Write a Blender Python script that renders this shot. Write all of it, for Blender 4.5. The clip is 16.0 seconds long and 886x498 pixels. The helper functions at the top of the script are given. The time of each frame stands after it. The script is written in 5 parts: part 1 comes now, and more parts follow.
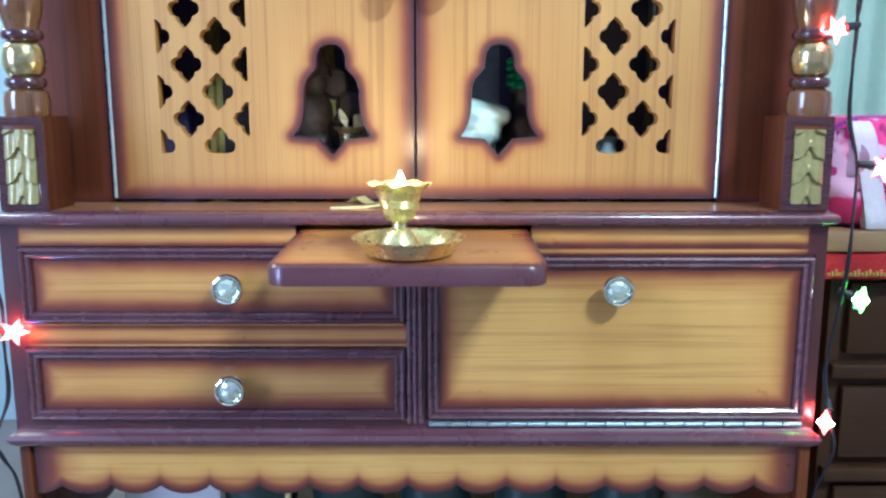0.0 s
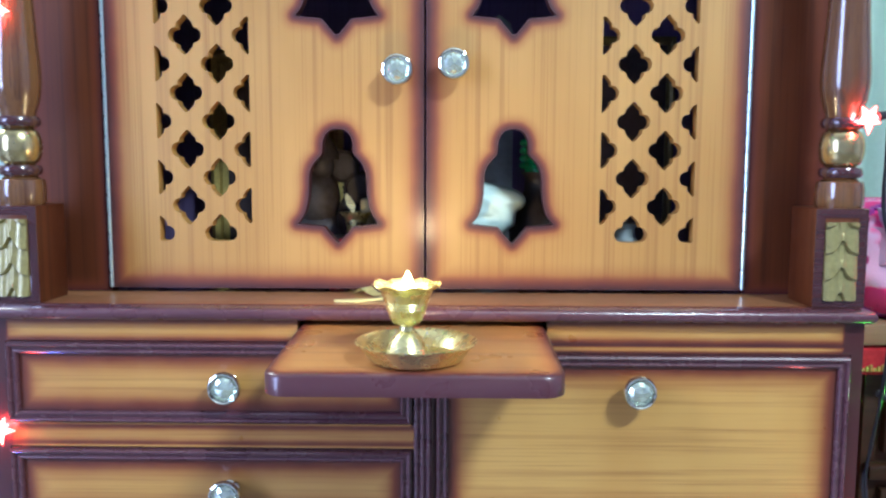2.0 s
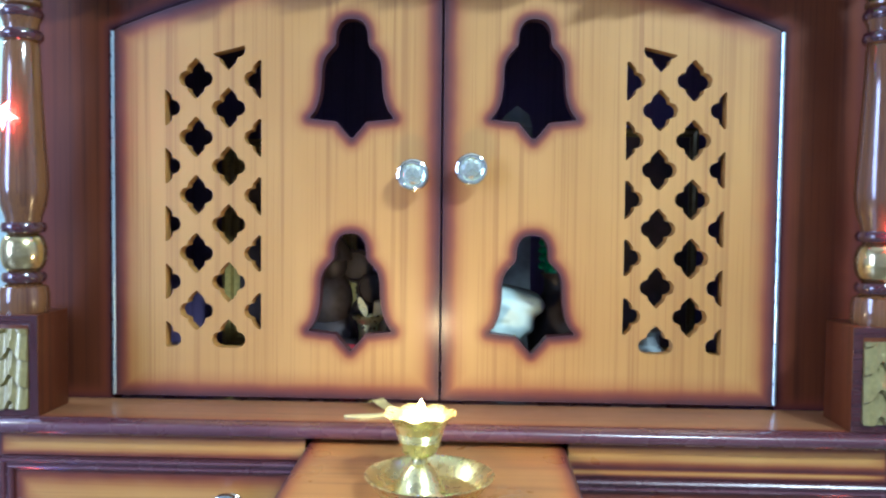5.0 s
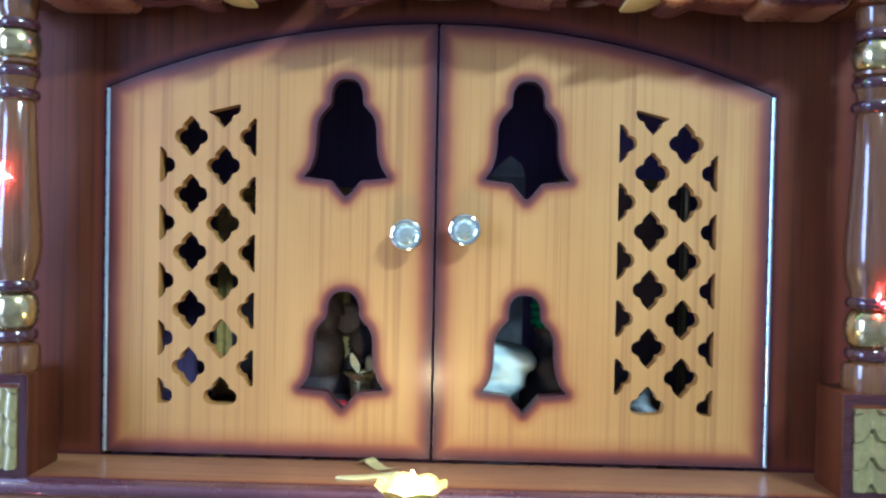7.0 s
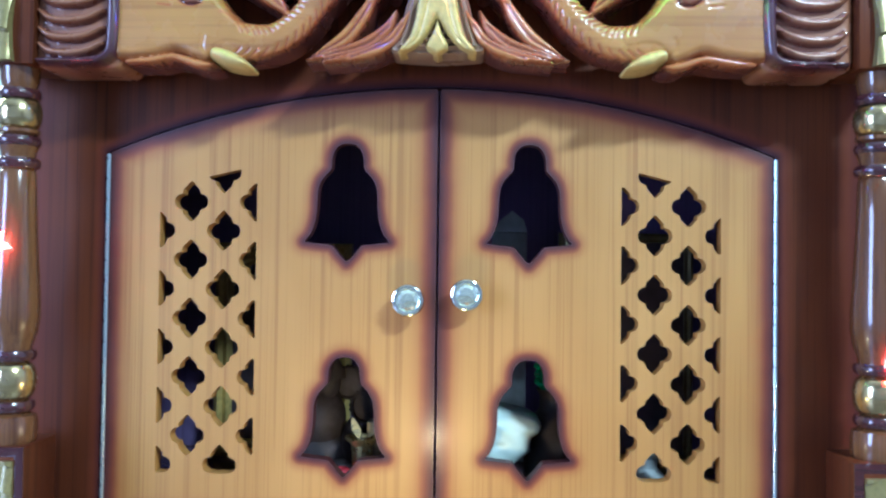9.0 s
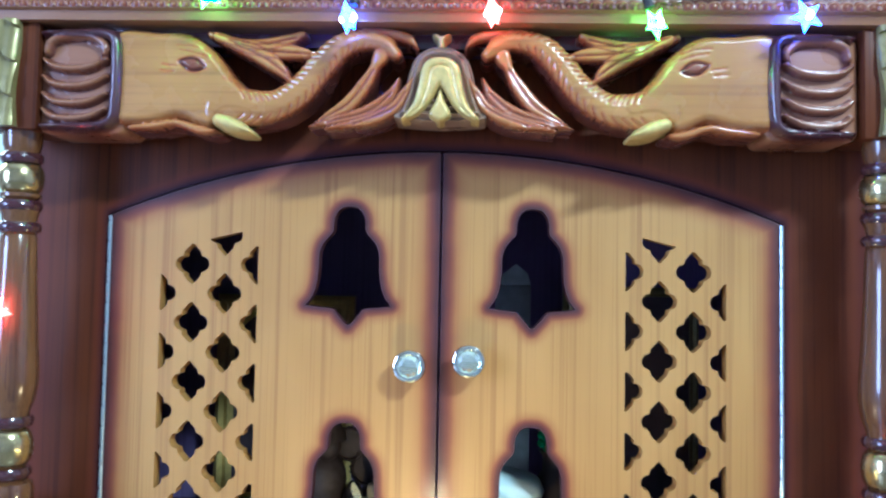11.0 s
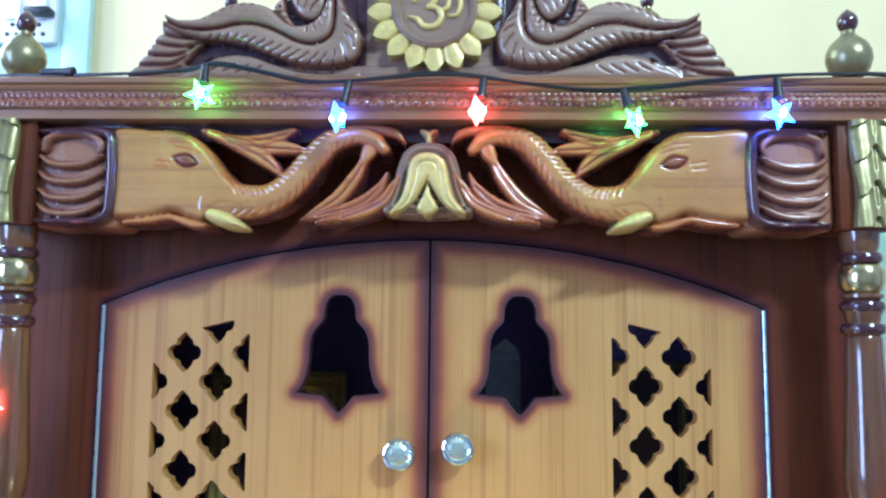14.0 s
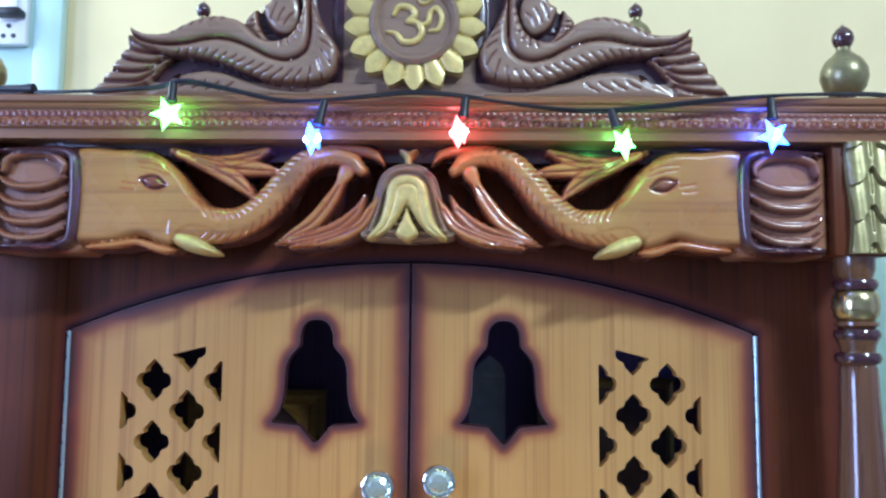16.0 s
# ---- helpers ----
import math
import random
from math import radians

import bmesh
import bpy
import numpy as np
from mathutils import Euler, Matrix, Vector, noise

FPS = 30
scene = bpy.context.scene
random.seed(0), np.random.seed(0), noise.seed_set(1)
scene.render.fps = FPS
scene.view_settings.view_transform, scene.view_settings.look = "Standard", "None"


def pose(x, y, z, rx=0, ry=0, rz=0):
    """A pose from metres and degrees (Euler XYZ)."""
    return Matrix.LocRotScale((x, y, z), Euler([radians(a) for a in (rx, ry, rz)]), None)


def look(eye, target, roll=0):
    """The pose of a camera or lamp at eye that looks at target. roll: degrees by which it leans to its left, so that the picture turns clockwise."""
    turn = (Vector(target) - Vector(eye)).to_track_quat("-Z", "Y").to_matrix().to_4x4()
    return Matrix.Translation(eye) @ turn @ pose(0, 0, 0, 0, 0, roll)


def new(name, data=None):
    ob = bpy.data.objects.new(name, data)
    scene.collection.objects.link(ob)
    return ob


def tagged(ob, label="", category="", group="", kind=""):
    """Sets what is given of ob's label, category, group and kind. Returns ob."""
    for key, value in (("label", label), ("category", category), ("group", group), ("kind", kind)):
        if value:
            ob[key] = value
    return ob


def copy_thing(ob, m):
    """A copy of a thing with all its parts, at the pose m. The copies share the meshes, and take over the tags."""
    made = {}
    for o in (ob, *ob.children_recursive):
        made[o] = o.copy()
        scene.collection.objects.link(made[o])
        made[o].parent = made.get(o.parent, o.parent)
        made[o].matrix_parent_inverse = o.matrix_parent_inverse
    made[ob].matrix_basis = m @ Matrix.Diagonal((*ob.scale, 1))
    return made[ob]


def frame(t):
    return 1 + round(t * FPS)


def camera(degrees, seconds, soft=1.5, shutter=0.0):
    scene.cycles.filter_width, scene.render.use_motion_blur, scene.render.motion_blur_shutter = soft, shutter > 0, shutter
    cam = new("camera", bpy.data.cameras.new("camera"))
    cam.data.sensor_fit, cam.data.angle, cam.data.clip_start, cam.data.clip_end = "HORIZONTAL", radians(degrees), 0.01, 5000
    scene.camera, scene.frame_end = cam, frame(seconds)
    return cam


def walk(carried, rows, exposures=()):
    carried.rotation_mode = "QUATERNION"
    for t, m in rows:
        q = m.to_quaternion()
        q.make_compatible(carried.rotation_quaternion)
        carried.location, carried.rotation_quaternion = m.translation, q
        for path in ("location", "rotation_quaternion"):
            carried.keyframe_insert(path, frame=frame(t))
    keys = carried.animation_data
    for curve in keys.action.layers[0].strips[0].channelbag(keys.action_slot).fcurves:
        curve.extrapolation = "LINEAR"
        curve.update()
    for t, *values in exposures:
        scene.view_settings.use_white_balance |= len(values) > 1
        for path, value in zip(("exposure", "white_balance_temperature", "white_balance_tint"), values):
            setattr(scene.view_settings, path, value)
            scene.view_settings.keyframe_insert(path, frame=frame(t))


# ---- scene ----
cam = camera(57.4, 16.0, soft=2.4)
METRES, EYE, TILT, LEAN, TURN = 0.34, 0.60, -9.7, 0.0, 0.0
ROWS = [
    (0.0, 0.0, 0.0, 0.0, 0.0, 0.0, 0.0),
    (0.5, -0.0102, 0.0169, 0.0182, 0.19, 1.08, -0.37),
    (1.0, -0.0076, 0.0419, 0.0473, 0.36, 1.62, -0.49),
    (1.5, 0.0022, 0.0804, 0.0857, 0.43, 2.26, -0.87),
    (2.0, 0.0047, 0.1263, 0.1282, 0.84, 3.66, -0.32),
    (2.5, 0.0052, 0.1494, 0.1748, 1.16, 4.71, -0.36),
    (3.0, 0.01, 0.1656, 0.204, 1.12, 4.67, -0.79),
    (3.5, 0.0055, 0.192, 0.229, 1.61, 5.1, -1.26),
    (4.0, 0.0029, 0.2017, 0.2498, 1.45, 5.12, -1.45),
    (4.5, 0.0064, 0.2068, 0.2771, 1.4, 6.4, -1.15),
    (5.0, -0.0018, 0.2059, 0.3052, 1.84, 7.3, -0.92),
    (7.5, -0.0038, 0.1762, 0.445, 1.07, 9.48, -1.47),
    (8.0, -0.0042, 0.1834, 0.4732, 0.83, 10.39, -1.37),
    (8.5, -0.0077, 0.185, 0.491, 1.3, 10.85, -1.02),
    (11.0, 0.0024, 0.1787, 0.6369, 1.78, 12.62, -1.39),
    (11.5, 0.0027, 0.1586, 0.6616, 1.67, 13.59, -1.36),
    (12.0, 0.0069, 0.1489, 0.6816, 1.47, 14.11, -1.56),
    (12.5, 0.0177, 0.1339, 0.7006, 1.22, 14.75, -1.07),
    (13.0, 0.0202, 0.1189, 0.7176, 1.34, 15.24, -0.99),
    (13.5, 0.0181, 0.1083, 0.7349, 0.9, 15.57, -0.92),
    (14.0, 0.0191, 0.1076, 0.7476, 1.49, 15.81, -0.83),
    (14.5, 0.0257, 0.1227, 0.7737, 0.63, 14.92, -0.42),
    (15.0, 0.0303, 0.1347, 0.7922, 1.21, 15.28, -0.25),
    (15.5, 0.035, 0.1616, 0.8247, 1.09, 15.26, 0.15),
    (16.0, 0.0338, 0.1721, 0.8628, 0.62, 15.17, -0.57),
]
walk(cam, [(t, pose(0.03, -0.9, EYE, TILT, LEAN, TURN) @ pose(METRES * x, METRES * y, METRES * z, 90 + pitch, roll, yaw)) for t, x, y, z, yaw, pitch, roll in ROWS],
     [(0.0, 0.02, 4900, 2), (1.5, -0.06, 5050, 3), (3.5, -0.16, 5200, 5), (5.0, -0.14, 4900, 3), (8.5, -0.20, 4700, 2), (11.0, -0.18, 4650, 1), (12.5, -0.26, 4500, -2), (14.5, -0.34, 4650, 1), (15.2, -0.42, 4700, 2), (16.0, -0.58, 4800, 6)])

# World, lamps and exposure
world = bpy.data.worlds.new("world")
scene.world = world
world.use_nodes = True
world.node_tree.nodes["Background"].inputs[0].default_value = (0.62, 0.72, 1.0, 1)
world.node_tree.nodes["Background"].inputs[1].default_value = 0.12


def area_lamp(name, at, target, sx, sy, power, colour):
    data = bpy.data.lights.new(name, "AREA")
    data.shape, data.size, data.size_y, data.energy, data.color = "RECTANGLE", sx, sy, power, colour
    ob = new(name, data)
    ob.matrix_world = look(at, target)
    return ob


# the tube light on the wall behind the viewer, and an added blue fill opposite
area_lamp("tube_light_glow", (1.30, -1.90, 2.36), (0, 0, 0.7), 0.50, 0.12, 84, (0.98, 1.0, 0.92))
area_lamp("blue_fill", (-2.25, -1.85, 1.10), (0, 0, 0.60), 1.0, 1.5, 84, (0.66, 0.68, 1.0))
# added fill lamp that brightens the wall behind the temple
area_lamp("wall_fill", (-1.6, 0.2, 1.8), (0.1, 0.62, 1.15), 0.5, 0.9, 32, (1.0, 0.97, 0.80))


# Materials
def material(name):
    m = bpy.data.materials.new(name)
    m.use_nodes = True
    nt = m.node_tree
    return m, nt, nt.nodes["Principled BSDF"]


def node(nt, kind, **values):
    n = nt.nodes.new(kind)
    for k, v in values.items():
        if k in ("operation", "blend_type", "data_type", "noise_dimensions", "wave_type", "bands_direction", "wave_profile", "attribute_name", "feature"):
            if k == "operation":
                n.operation = v
            elif k == "blend_type":
                n.blend_type = v
            elif k == "data_type":
                n.data_type = v
            elif k == "wave_type":
                n.wave_type = v
            elif k == "bands_direction":
                n.bands_direction = v
            elif k == "attribute_name":
                n.attribute_name = v
            elif k == "feature":
                n.feature = v
        else:
            n.inputs[k.replace("_", " ")].default_value = v
    return n


def mix(nt, fac, a, b, blend="MIX"):
    n = nt.nodes.new("ShaderNodeMix")
    n.data_type, n.blend_type = "RGBA", blend
    for sock, v in ((n.inputs[0], fac), (n.inputs[6], a), (n.inputs[7], b)):
        if hasattr(v, "is_linked"):
            nt.links.new(v, sock)
        else:
            sock.default_value = v
    return n.outputs[2]


def ramp(nt, src, lo, hi, a=(0, 0, 0, 1), b=(1, 1, 1, 1)):
    n = nt.nodes.new("ShaderNodeValToRGB")
    n.color_ramp.elements[0].position, n.color_ramp.elements[1].position = lo, hi
    n.color_ramp.elements[0].color, n.color_ramp.elements[1].color = a, b
    nt.links.new(src, n.inputs[0])
    return n.outputs[0]


def noise_at(nt, scale, stretch=(1, 1, 1), detail=3.0, rough=0.55):
    tc = nt.nodes.new("ShaderNodeTexCoord")
    mp = nt.nodes.new("ShaderNodeMapping")
    mp.inputs[3].default_value = stretch
    nt.links.new(tc.outputs["Object"], mp.inputs[0])
    n = node(nt, "ShaderNodeTexNoise", Scale=scale, Detail=detail, Roughness=rough)
    nt.links.new(mp.outputs[0], n.inputs[0])
    return n.outputs[0]


def bump(nt, bsdf, height, strength, distance=0.001):
    b = node(nt, "ShaderNodeBump", Strength=strength, Distance=distance)
    nt.links.new(height, b.inputs["Height"])
    nt.links.new(b.outputs[0], bsdf.inputs["Normal"])


def wood(name, light, dark, streak, along, rough=0.32, coat=0.5, edge=None, streaks=0.55):
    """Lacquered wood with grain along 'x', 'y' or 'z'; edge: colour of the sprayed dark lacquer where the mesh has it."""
    m, nt, bs = material(name)
    st = {"x": (0.035, 1, 1), "z": (1, 1, 0.02), "y": (1, 0.04, 1)}[along]
    fine = noise_at(nt, 520, tuple(v * 0.35 if v < 0.5 else v for v in st), 3, 0.6)
    mid = noise_at(nt, 150, tuple(v * 0.5 if v < 0.5 else v for v in st), 3, 0.5)
    broad = noise_at(nt, 9, (1, 1, 0.5), 2, 0.5)
    col = mix(nt, ramp(nt, broad, 0.3, 0.7), light, dark)
    f1 = ramp(nt, mid, 0.52, 0.74)
    f2 = ramp(nt, fine, 0.54, 0.72)
    a = node(nt, "ShaderNodeMath", operation="MULTIPLY")
    nt.links.new(f1, a.inputs[0])
    a.inputs[1].default_value = streaks
    col = mix(nt, a.outputs[0], col, streak)
    b = node(nt, "ShaderNodeMath", operation="MULTIPLY")
    nt.links.new(f2, b.inputs[0])
    b.inputs[1].default_value = streaks * 0.7
    col = mix(nt, b.outputs[0], col, streak)
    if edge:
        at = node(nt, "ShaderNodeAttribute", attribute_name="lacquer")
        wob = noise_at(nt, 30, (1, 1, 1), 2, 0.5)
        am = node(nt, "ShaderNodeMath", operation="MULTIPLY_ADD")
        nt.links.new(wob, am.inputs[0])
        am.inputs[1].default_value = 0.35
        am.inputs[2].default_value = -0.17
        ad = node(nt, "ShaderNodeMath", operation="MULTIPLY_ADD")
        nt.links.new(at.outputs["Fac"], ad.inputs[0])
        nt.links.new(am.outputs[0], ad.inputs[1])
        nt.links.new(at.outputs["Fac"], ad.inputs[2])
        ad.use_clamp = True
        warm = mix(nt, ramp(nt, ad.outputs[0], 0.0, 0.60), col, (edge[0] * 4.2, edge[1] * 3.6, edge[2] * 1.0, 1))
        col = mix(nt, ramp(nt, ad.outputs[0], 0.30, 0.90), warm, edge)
    nt.links.new(col, bs.inputs["Base Color"])
    rr = ramp(nt, noise_at(nt, 25), 0.3, 0.8, (rough - 0.05,) * 3 + (1,), (rough + 0.1,) * 3 + (1,))
    nt.links.new(rr, bs.inputs["Roughness"])
    bs.inputs["Coat Weight"].default_value, bs.inputs["Coat Roughness"].default_value = coat, 0.10 + 0.4 * max(rough - 0.18, 0)
    bs.inputs["Specular IOR Level"].default_value = 0.15 if coat < 0.2 else 0.5
    bump(nt, bs, fine, 0.06)
    return m


def plain(name, colour, rough=0.5, metal=0.0, var=0.25, scale=40, coat=0.0, relief=0.1):
    m, nt, bs = material(name)
    n1 = noise_at(nt, scale, (1, 1, 1), 4)
    n2 = noise_at(nt, scale * 0.14, (1, 1, 1), 2)
    dk = tuple(c * (1 - var) for c in colour[:3]) + (1,)
    col = mix(nt, ramp(nt, n1, 0.35, 0.7), colour, dk)
    col = mix(nt, ramp(nt, n2, 0.4, 0.75), col, dk)
    nt.links.new(col, bs.inputs["Base Color"])
    rr = ramp(nt, n1, 0.3, 0.8, (max(rough - 0.06, 0.02),) * 3 + (1,), (min(rough + 0.12, 1),) * 3 + (1,))
    nt.links.new(rr, bs.inputs["Roughness"])
    bs.inputs["Metallic"].default_value, bs.inputs["Coat Weight"].default_value = metal, coat
    bump(nt, bs, n1, relief)
    return m


def glow(name, colour, strength):
    m, nt, bs = material(name)
    bs.inputs["Base Color"].default_value = (*colour, 1)
    bs.inputs["Emission Color"].default_value = (*colour, 1)
    bs.inputs["Emission Strength"].default_value = strength
    bs.inputs["Roughness"].default_value = 0.25
    return m


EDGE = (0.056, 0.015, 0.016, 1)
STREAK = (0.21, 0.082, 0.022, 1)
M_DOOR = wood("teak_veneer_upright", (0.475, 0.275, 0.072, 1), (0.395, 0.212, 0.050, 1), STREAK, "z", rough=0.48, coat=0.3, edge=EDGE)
M_FLAT = wood("teak_veneer_level", (0.56, 0.335, 0.088, 1), (0.47, 0.258, 0.060, 1), STREAK, "x", edge=EDGE)
M_STILE = wood("dark_teak_upright", (0.118, 0.036, 0.011, 1), (0.064, 0.018, 0.007, 1), (0.028, 0.008, 0.005, 1), "z", rough=0.42, coat=0.10, edge=(0.030, 0.009, 0.016, 1), streaks=0.75)
M_DARK = wood("dark_lacquer", (0.108, 0.044, 0.056, 1), (0.078, 0.031, 0.042, 1), (0.040, 0.017, 0.024, 1), "x", rough=0.26, coat=0.7)
M_LEDGE = wood("ledge_wood", (0.300, 0.150, 0.062, 1), (0.235, 0.112, 0.048, 1), (0.105, 0.042, 0.024, 1), "x", rough=0.34, coat=0.4, edge=EDGE)
M_TRAY = wood("tray_wood", (0.50, 0.240, 0.072, 1), (0.42, 0.190, 0.056, 1), (0.15, 0.052, 0.028, 1), "x", rough=0.30, coat=0.5, edge=(0.075, 0.023, 0.030, 1))
M_CARVE = wood("carved_teak", (0.45, 0.235, 0.066, 1), (0.35, 0.165, 0.044, 1), (0.20, 0.080, 0.026, 1), "x", rough=0.26, coat=0.8, edge=(0.105, 0.036, 0.030, 1), streaks=0.6)
M_CREST = wood("carved_dark_teak", (0.300, 0.205, 0.130, 1), (0.220, 0.145, 0.095, 1), (0.120, 0.070, 0.050, 1), "x", rough=0.30, coat=0.6, edge=(0.040, 0.016, 0.026, 1), streaks=0.5)
M_POST = wood("turned_teak", (0.165, 0.080, 0.026, 1), (0.100, 0.042, 0.017, 1), (0.056, 0.022, 0.013, 1), "z", rough=0.16, coat=1.0, streaks=0.8)
M_RING = wood("dark_turned_rings", (0.060, 0.020, 0.022, 1), (0.042, 0.014, 0.018, 1), (0.024, 0.009, 0.012, 1), "x", rough=0.16, coat=1.0)
M_IN = wood("inside_laminate", (0.240, 0.190, 0.400, 1), (0.190, 0.150, 0.330, 1), (0.110, 0.085, 0.190, 1), "z", rough=0.5, coat=0.0)
M_GOLD = plain("gold_paint", (0.76, 0.61, 0.20, 1), 0.34, 0.18, 0.30, 150, 0.3, 0.2)
M_PANEL = plain("dull_gold_paint", (0.34, 0.30, 0.11, 1), 0.36, 0.35, 0.35, 150, 0.3, 0.25)
M_OLIVE = plain("olive_gold_paint", (0.30, 0.27, 0.13, 1), 0.32, 0.55, 0.30, 120, 0.3, 0.15)
M_BALL = plain("gold_gloss_paint", (0.66, 0.58, 0.28, 1), 0.20, 0.95, 0.30, 120, 0.4, 0.1)
M_BRASS = plain("polished_brass", (0.88, 0.80, 0.38, 1), 0.27, 0.92, 0.14, 120, 0.0, 0.05)
M_CHROME = plain("chrome", (0.78, 0.82, 0.74, 1), 0.06, 1.0, 0.06, 60, 0.0, 0.0)
M_STEEL = plain("hinge_steel", (0.62, 0.78, 0.80, 1), 0.30, 0.9, 0.15, 150, 0.0, 0.05)
M_BLACK = plain("black_plastic", (0.010, 0.010, 0.014, 1), 0.45, 0.0, 0.2, 60, 0.1, 0.05)
M_WALL = plain("cream_wall_paint", (0.80, 0.68, 0.36, 1), 0.75, 0.0, 0.06, 6, 0.0, 0.25)
M_BOUNCE_WALL = plain("lilac_bounce_paint", (0.50, 0.50, 0.62, 1), 0.75, 0.0, 0.08, 6, 0.0, 0.25)
M_FLOOR = plain("stone_floor", (0.17, 0.15, 0.14, 1), 0.35, 0.0, 0.15, 14, 0.2, 0.05)
M_CEIL = plain("white_ceiling", (0.80, 0.80, 0.78, 1), 0.85, 0.0, 0.05, 8, 0.0, 0.2)
M_TRIM = plain("pale_green_gloss_paint", (0.52, 0.70, 0.64, 1), 0.40, 0.0, 0.08, 10, 0.2, 0.1)
M_WHITE = plain("white_plastic", (0.80, 0.82, 0.80, 1), 0.35, 0.0, 0.05, 30, 0.2, 0.03)


# Building helpers
WORLD = {}


def thing(name, at, label, category, group="", kind=""):
    ob = new(name)
    ob.location, ob.empty_display_size = at, 0.05
    WORLD[ob] = Matrix.Translation(at)
    return tagged(ob, label, category, group, kind)


def link(name, me, mat, parent, label=""):
    me.materials.append(mat)
    ob = new(name, me)
    WORLD[ob] = Matrix.Identity(4)
    if parent:
        ob.parent = parent
        ob.matrix_parent_inverse = WORLD[parent].inverted()
    return tagged(ob, label)


def part(name, bm, mat, parent, label="", smooth=35):
    bmesh.ops.recalc_face_normals(bm, faces=bm.faces[:])
    me = bpy.data.meshes.new(name)
    bm.to_mesh(me)
    bm.free()
    me.shade_smooth()
    me.set_sharp_from_angle(angle=radians(smooth))
    return link(name, me, mat, parent, label)


def box(bm, x0, x1, y0, y1, z0, z1, bevel=0.0, seg=2):
    r = bmesh.ops.create_cube(bm, size=1, matrix=Matrix.Translation(((x0 + x1) / 2, (y0 + y1) / 2, (z0 + z1) / 2)) @ Matrix.Diagonal((x1 - x0, y1 - y0, z1 - z0, 1)))
    if bevel:
        es = list({e for v in r["verts"] for e in v.link_edges})
        bmesh.ops.bevel(bm, geom=es, offset=bevel, segments=seg, affect="EDGES", profile=0.5)
    return bm


def boxed(*a, **k):
    return box(bmesh.new(), *a, **k)


def lathe(bm, profile, at, seg=32, m=None):
    rings = []
    for r, z in profile:
        ring = []
        for i in range(seg):
            a = 2 * math.pi * i / seg
            p = Vector((max(r, 0.0002) * math.cos(a), max(r, 0.0002) * math.sin(a), z))
            ring.append(bm.verts.new((m @ p if m else p) + Vector(at)))
        rings.append(ring)
    for a, b in zip(rings, rings[1:]):
        for i in range(seg):
            bm.faces.new((a[i], a[(i + 1) % seg], b[(i + 1) % seg], b[i]))
    bm.faces.new(rings[0])
    bm.faces.new(rings[-1])
    return bm


def spline(pts, n=12, closed=False):
    """Catmull-Rom through points of any dimension."""
    p = np.array(pts, float)
    p = np.vstack([p[-1], p, p[0], p[1]]) if closed else np.vstack([2 * p[0] - p[1], p, 2 * p[-1] - p[-2]])
    out = []
    for i in range(1, len(p) - 2):
        a, b, c, d = p[i - 1], p[i], p[i + 1], p[i + 2]
        for k in range(n):
            t = k / n
            out.append(0.5 * (2 * b + (c - a) * t + (2 * a - 5 * b + 4 * c - d) * t * t + (3 * b - a - 3 * c + d) * t ** 3))
    if not closed:
        out.append(p[-2])
    return np.array(out)


def tube(bm, pts, r, seg=8):
    pts = [Vector(p) for p in pts]
    rings, up = [], Vector((0.31, 0.9, 0.2)).normalized()
    for i, p in enumerate(pts):
        d = (pts[min(i + 1, len(pts) - 1)] - pts[max(i - 1, 0)]).normalized()
        s = d.cross(up).normalized()
        u = s.cross(d).normalized()
        rings.append([bm.verts.new(p + r * (math.cos(2 * math.pi * k / seg) * s + math.sin(2 * math.pi * k / seg) * u)) for k in range(seg)])
    for a, b in zip(rings, rings[1:]):
        for k in range(seg):
            bm.faces.new((a[k], a[(k + 1) % seg], b[(k + 1) % seg], b[k]))
    bm.faces.new(rings[0])
    bm.faces.new(rings[-1])
    return bm


def moulding(bm, x0, x1, z0, z1, y, profile):
    """A mitred picture-frame moulding; profile: (inset, height towards the viewer)."""
    rings = [[bm.verts.new(p) for p in ((x0 + d, y - h, z0 + d), (x1 - d, y - h, z0 + d), (x1 - d, y - h, z1 - d), (x0 + d, y - h, z1 - d))] for d, h in profile]
    for a, b in zip(rings, rings[1:]):
        for i in range(4):
            bm.faces.new((a[i], a[(i + 1) % 4], b[(i + 1) % 4], b[i]))
    return bm


def loft(bm, hx, y0, y1, profile):
    """Stacked rectangles, each set out by d at height z, closed at both ends."""
    rings = [[bm.verts.new(p) for p in ((-hx - d, y0 - d, z), (hx + d, y0 - d, z), (hx + d, y1, z), (-hx - d, y1, z))] for d, z in profile]
    for a, b in zip(rings, rings[1:]):
        for i in range(4):
            bm.faces.new((a[i], a[(i + 1) % 4], b[(i + 1) % 4], b[i]))
    bm.faces.new(rings[0])
    bm.faces.new(rings[-1])
    return bm


# Signed distances in the plane of the front (inside is positive)
def d_poly(pts):
    p = np.array(pts, float)
    q = np.roll(p, -1, 0)

    def f(x, z):
        sh, x, z = np.shape(x), np.ravel(x), np.ravel(z)
        best, inside = np.full(x.size, 1e9), np.zeros(x.size, bool)
        for (ax, az), (bx, bz) in zip(p, q):
            ex, ez = bx - ax, bz - az
            t = np.clip(((x - ax) * ex + (z - az) * ez) / max(ex * ex + ez * ez, 1e-12), 0, 1)
            best = np.minimum(best, (x - ax - t * ex) ** 2 + (z - az - t * ez) ** 2)
            if bz != az:
                inside ^= ((az > z) != (bz > z)) & (x < ax + (z - az) * ex / ez)
        d = np.sqrt(best)
        return np.where(inside, d, -d).reshape(sh)
    return f


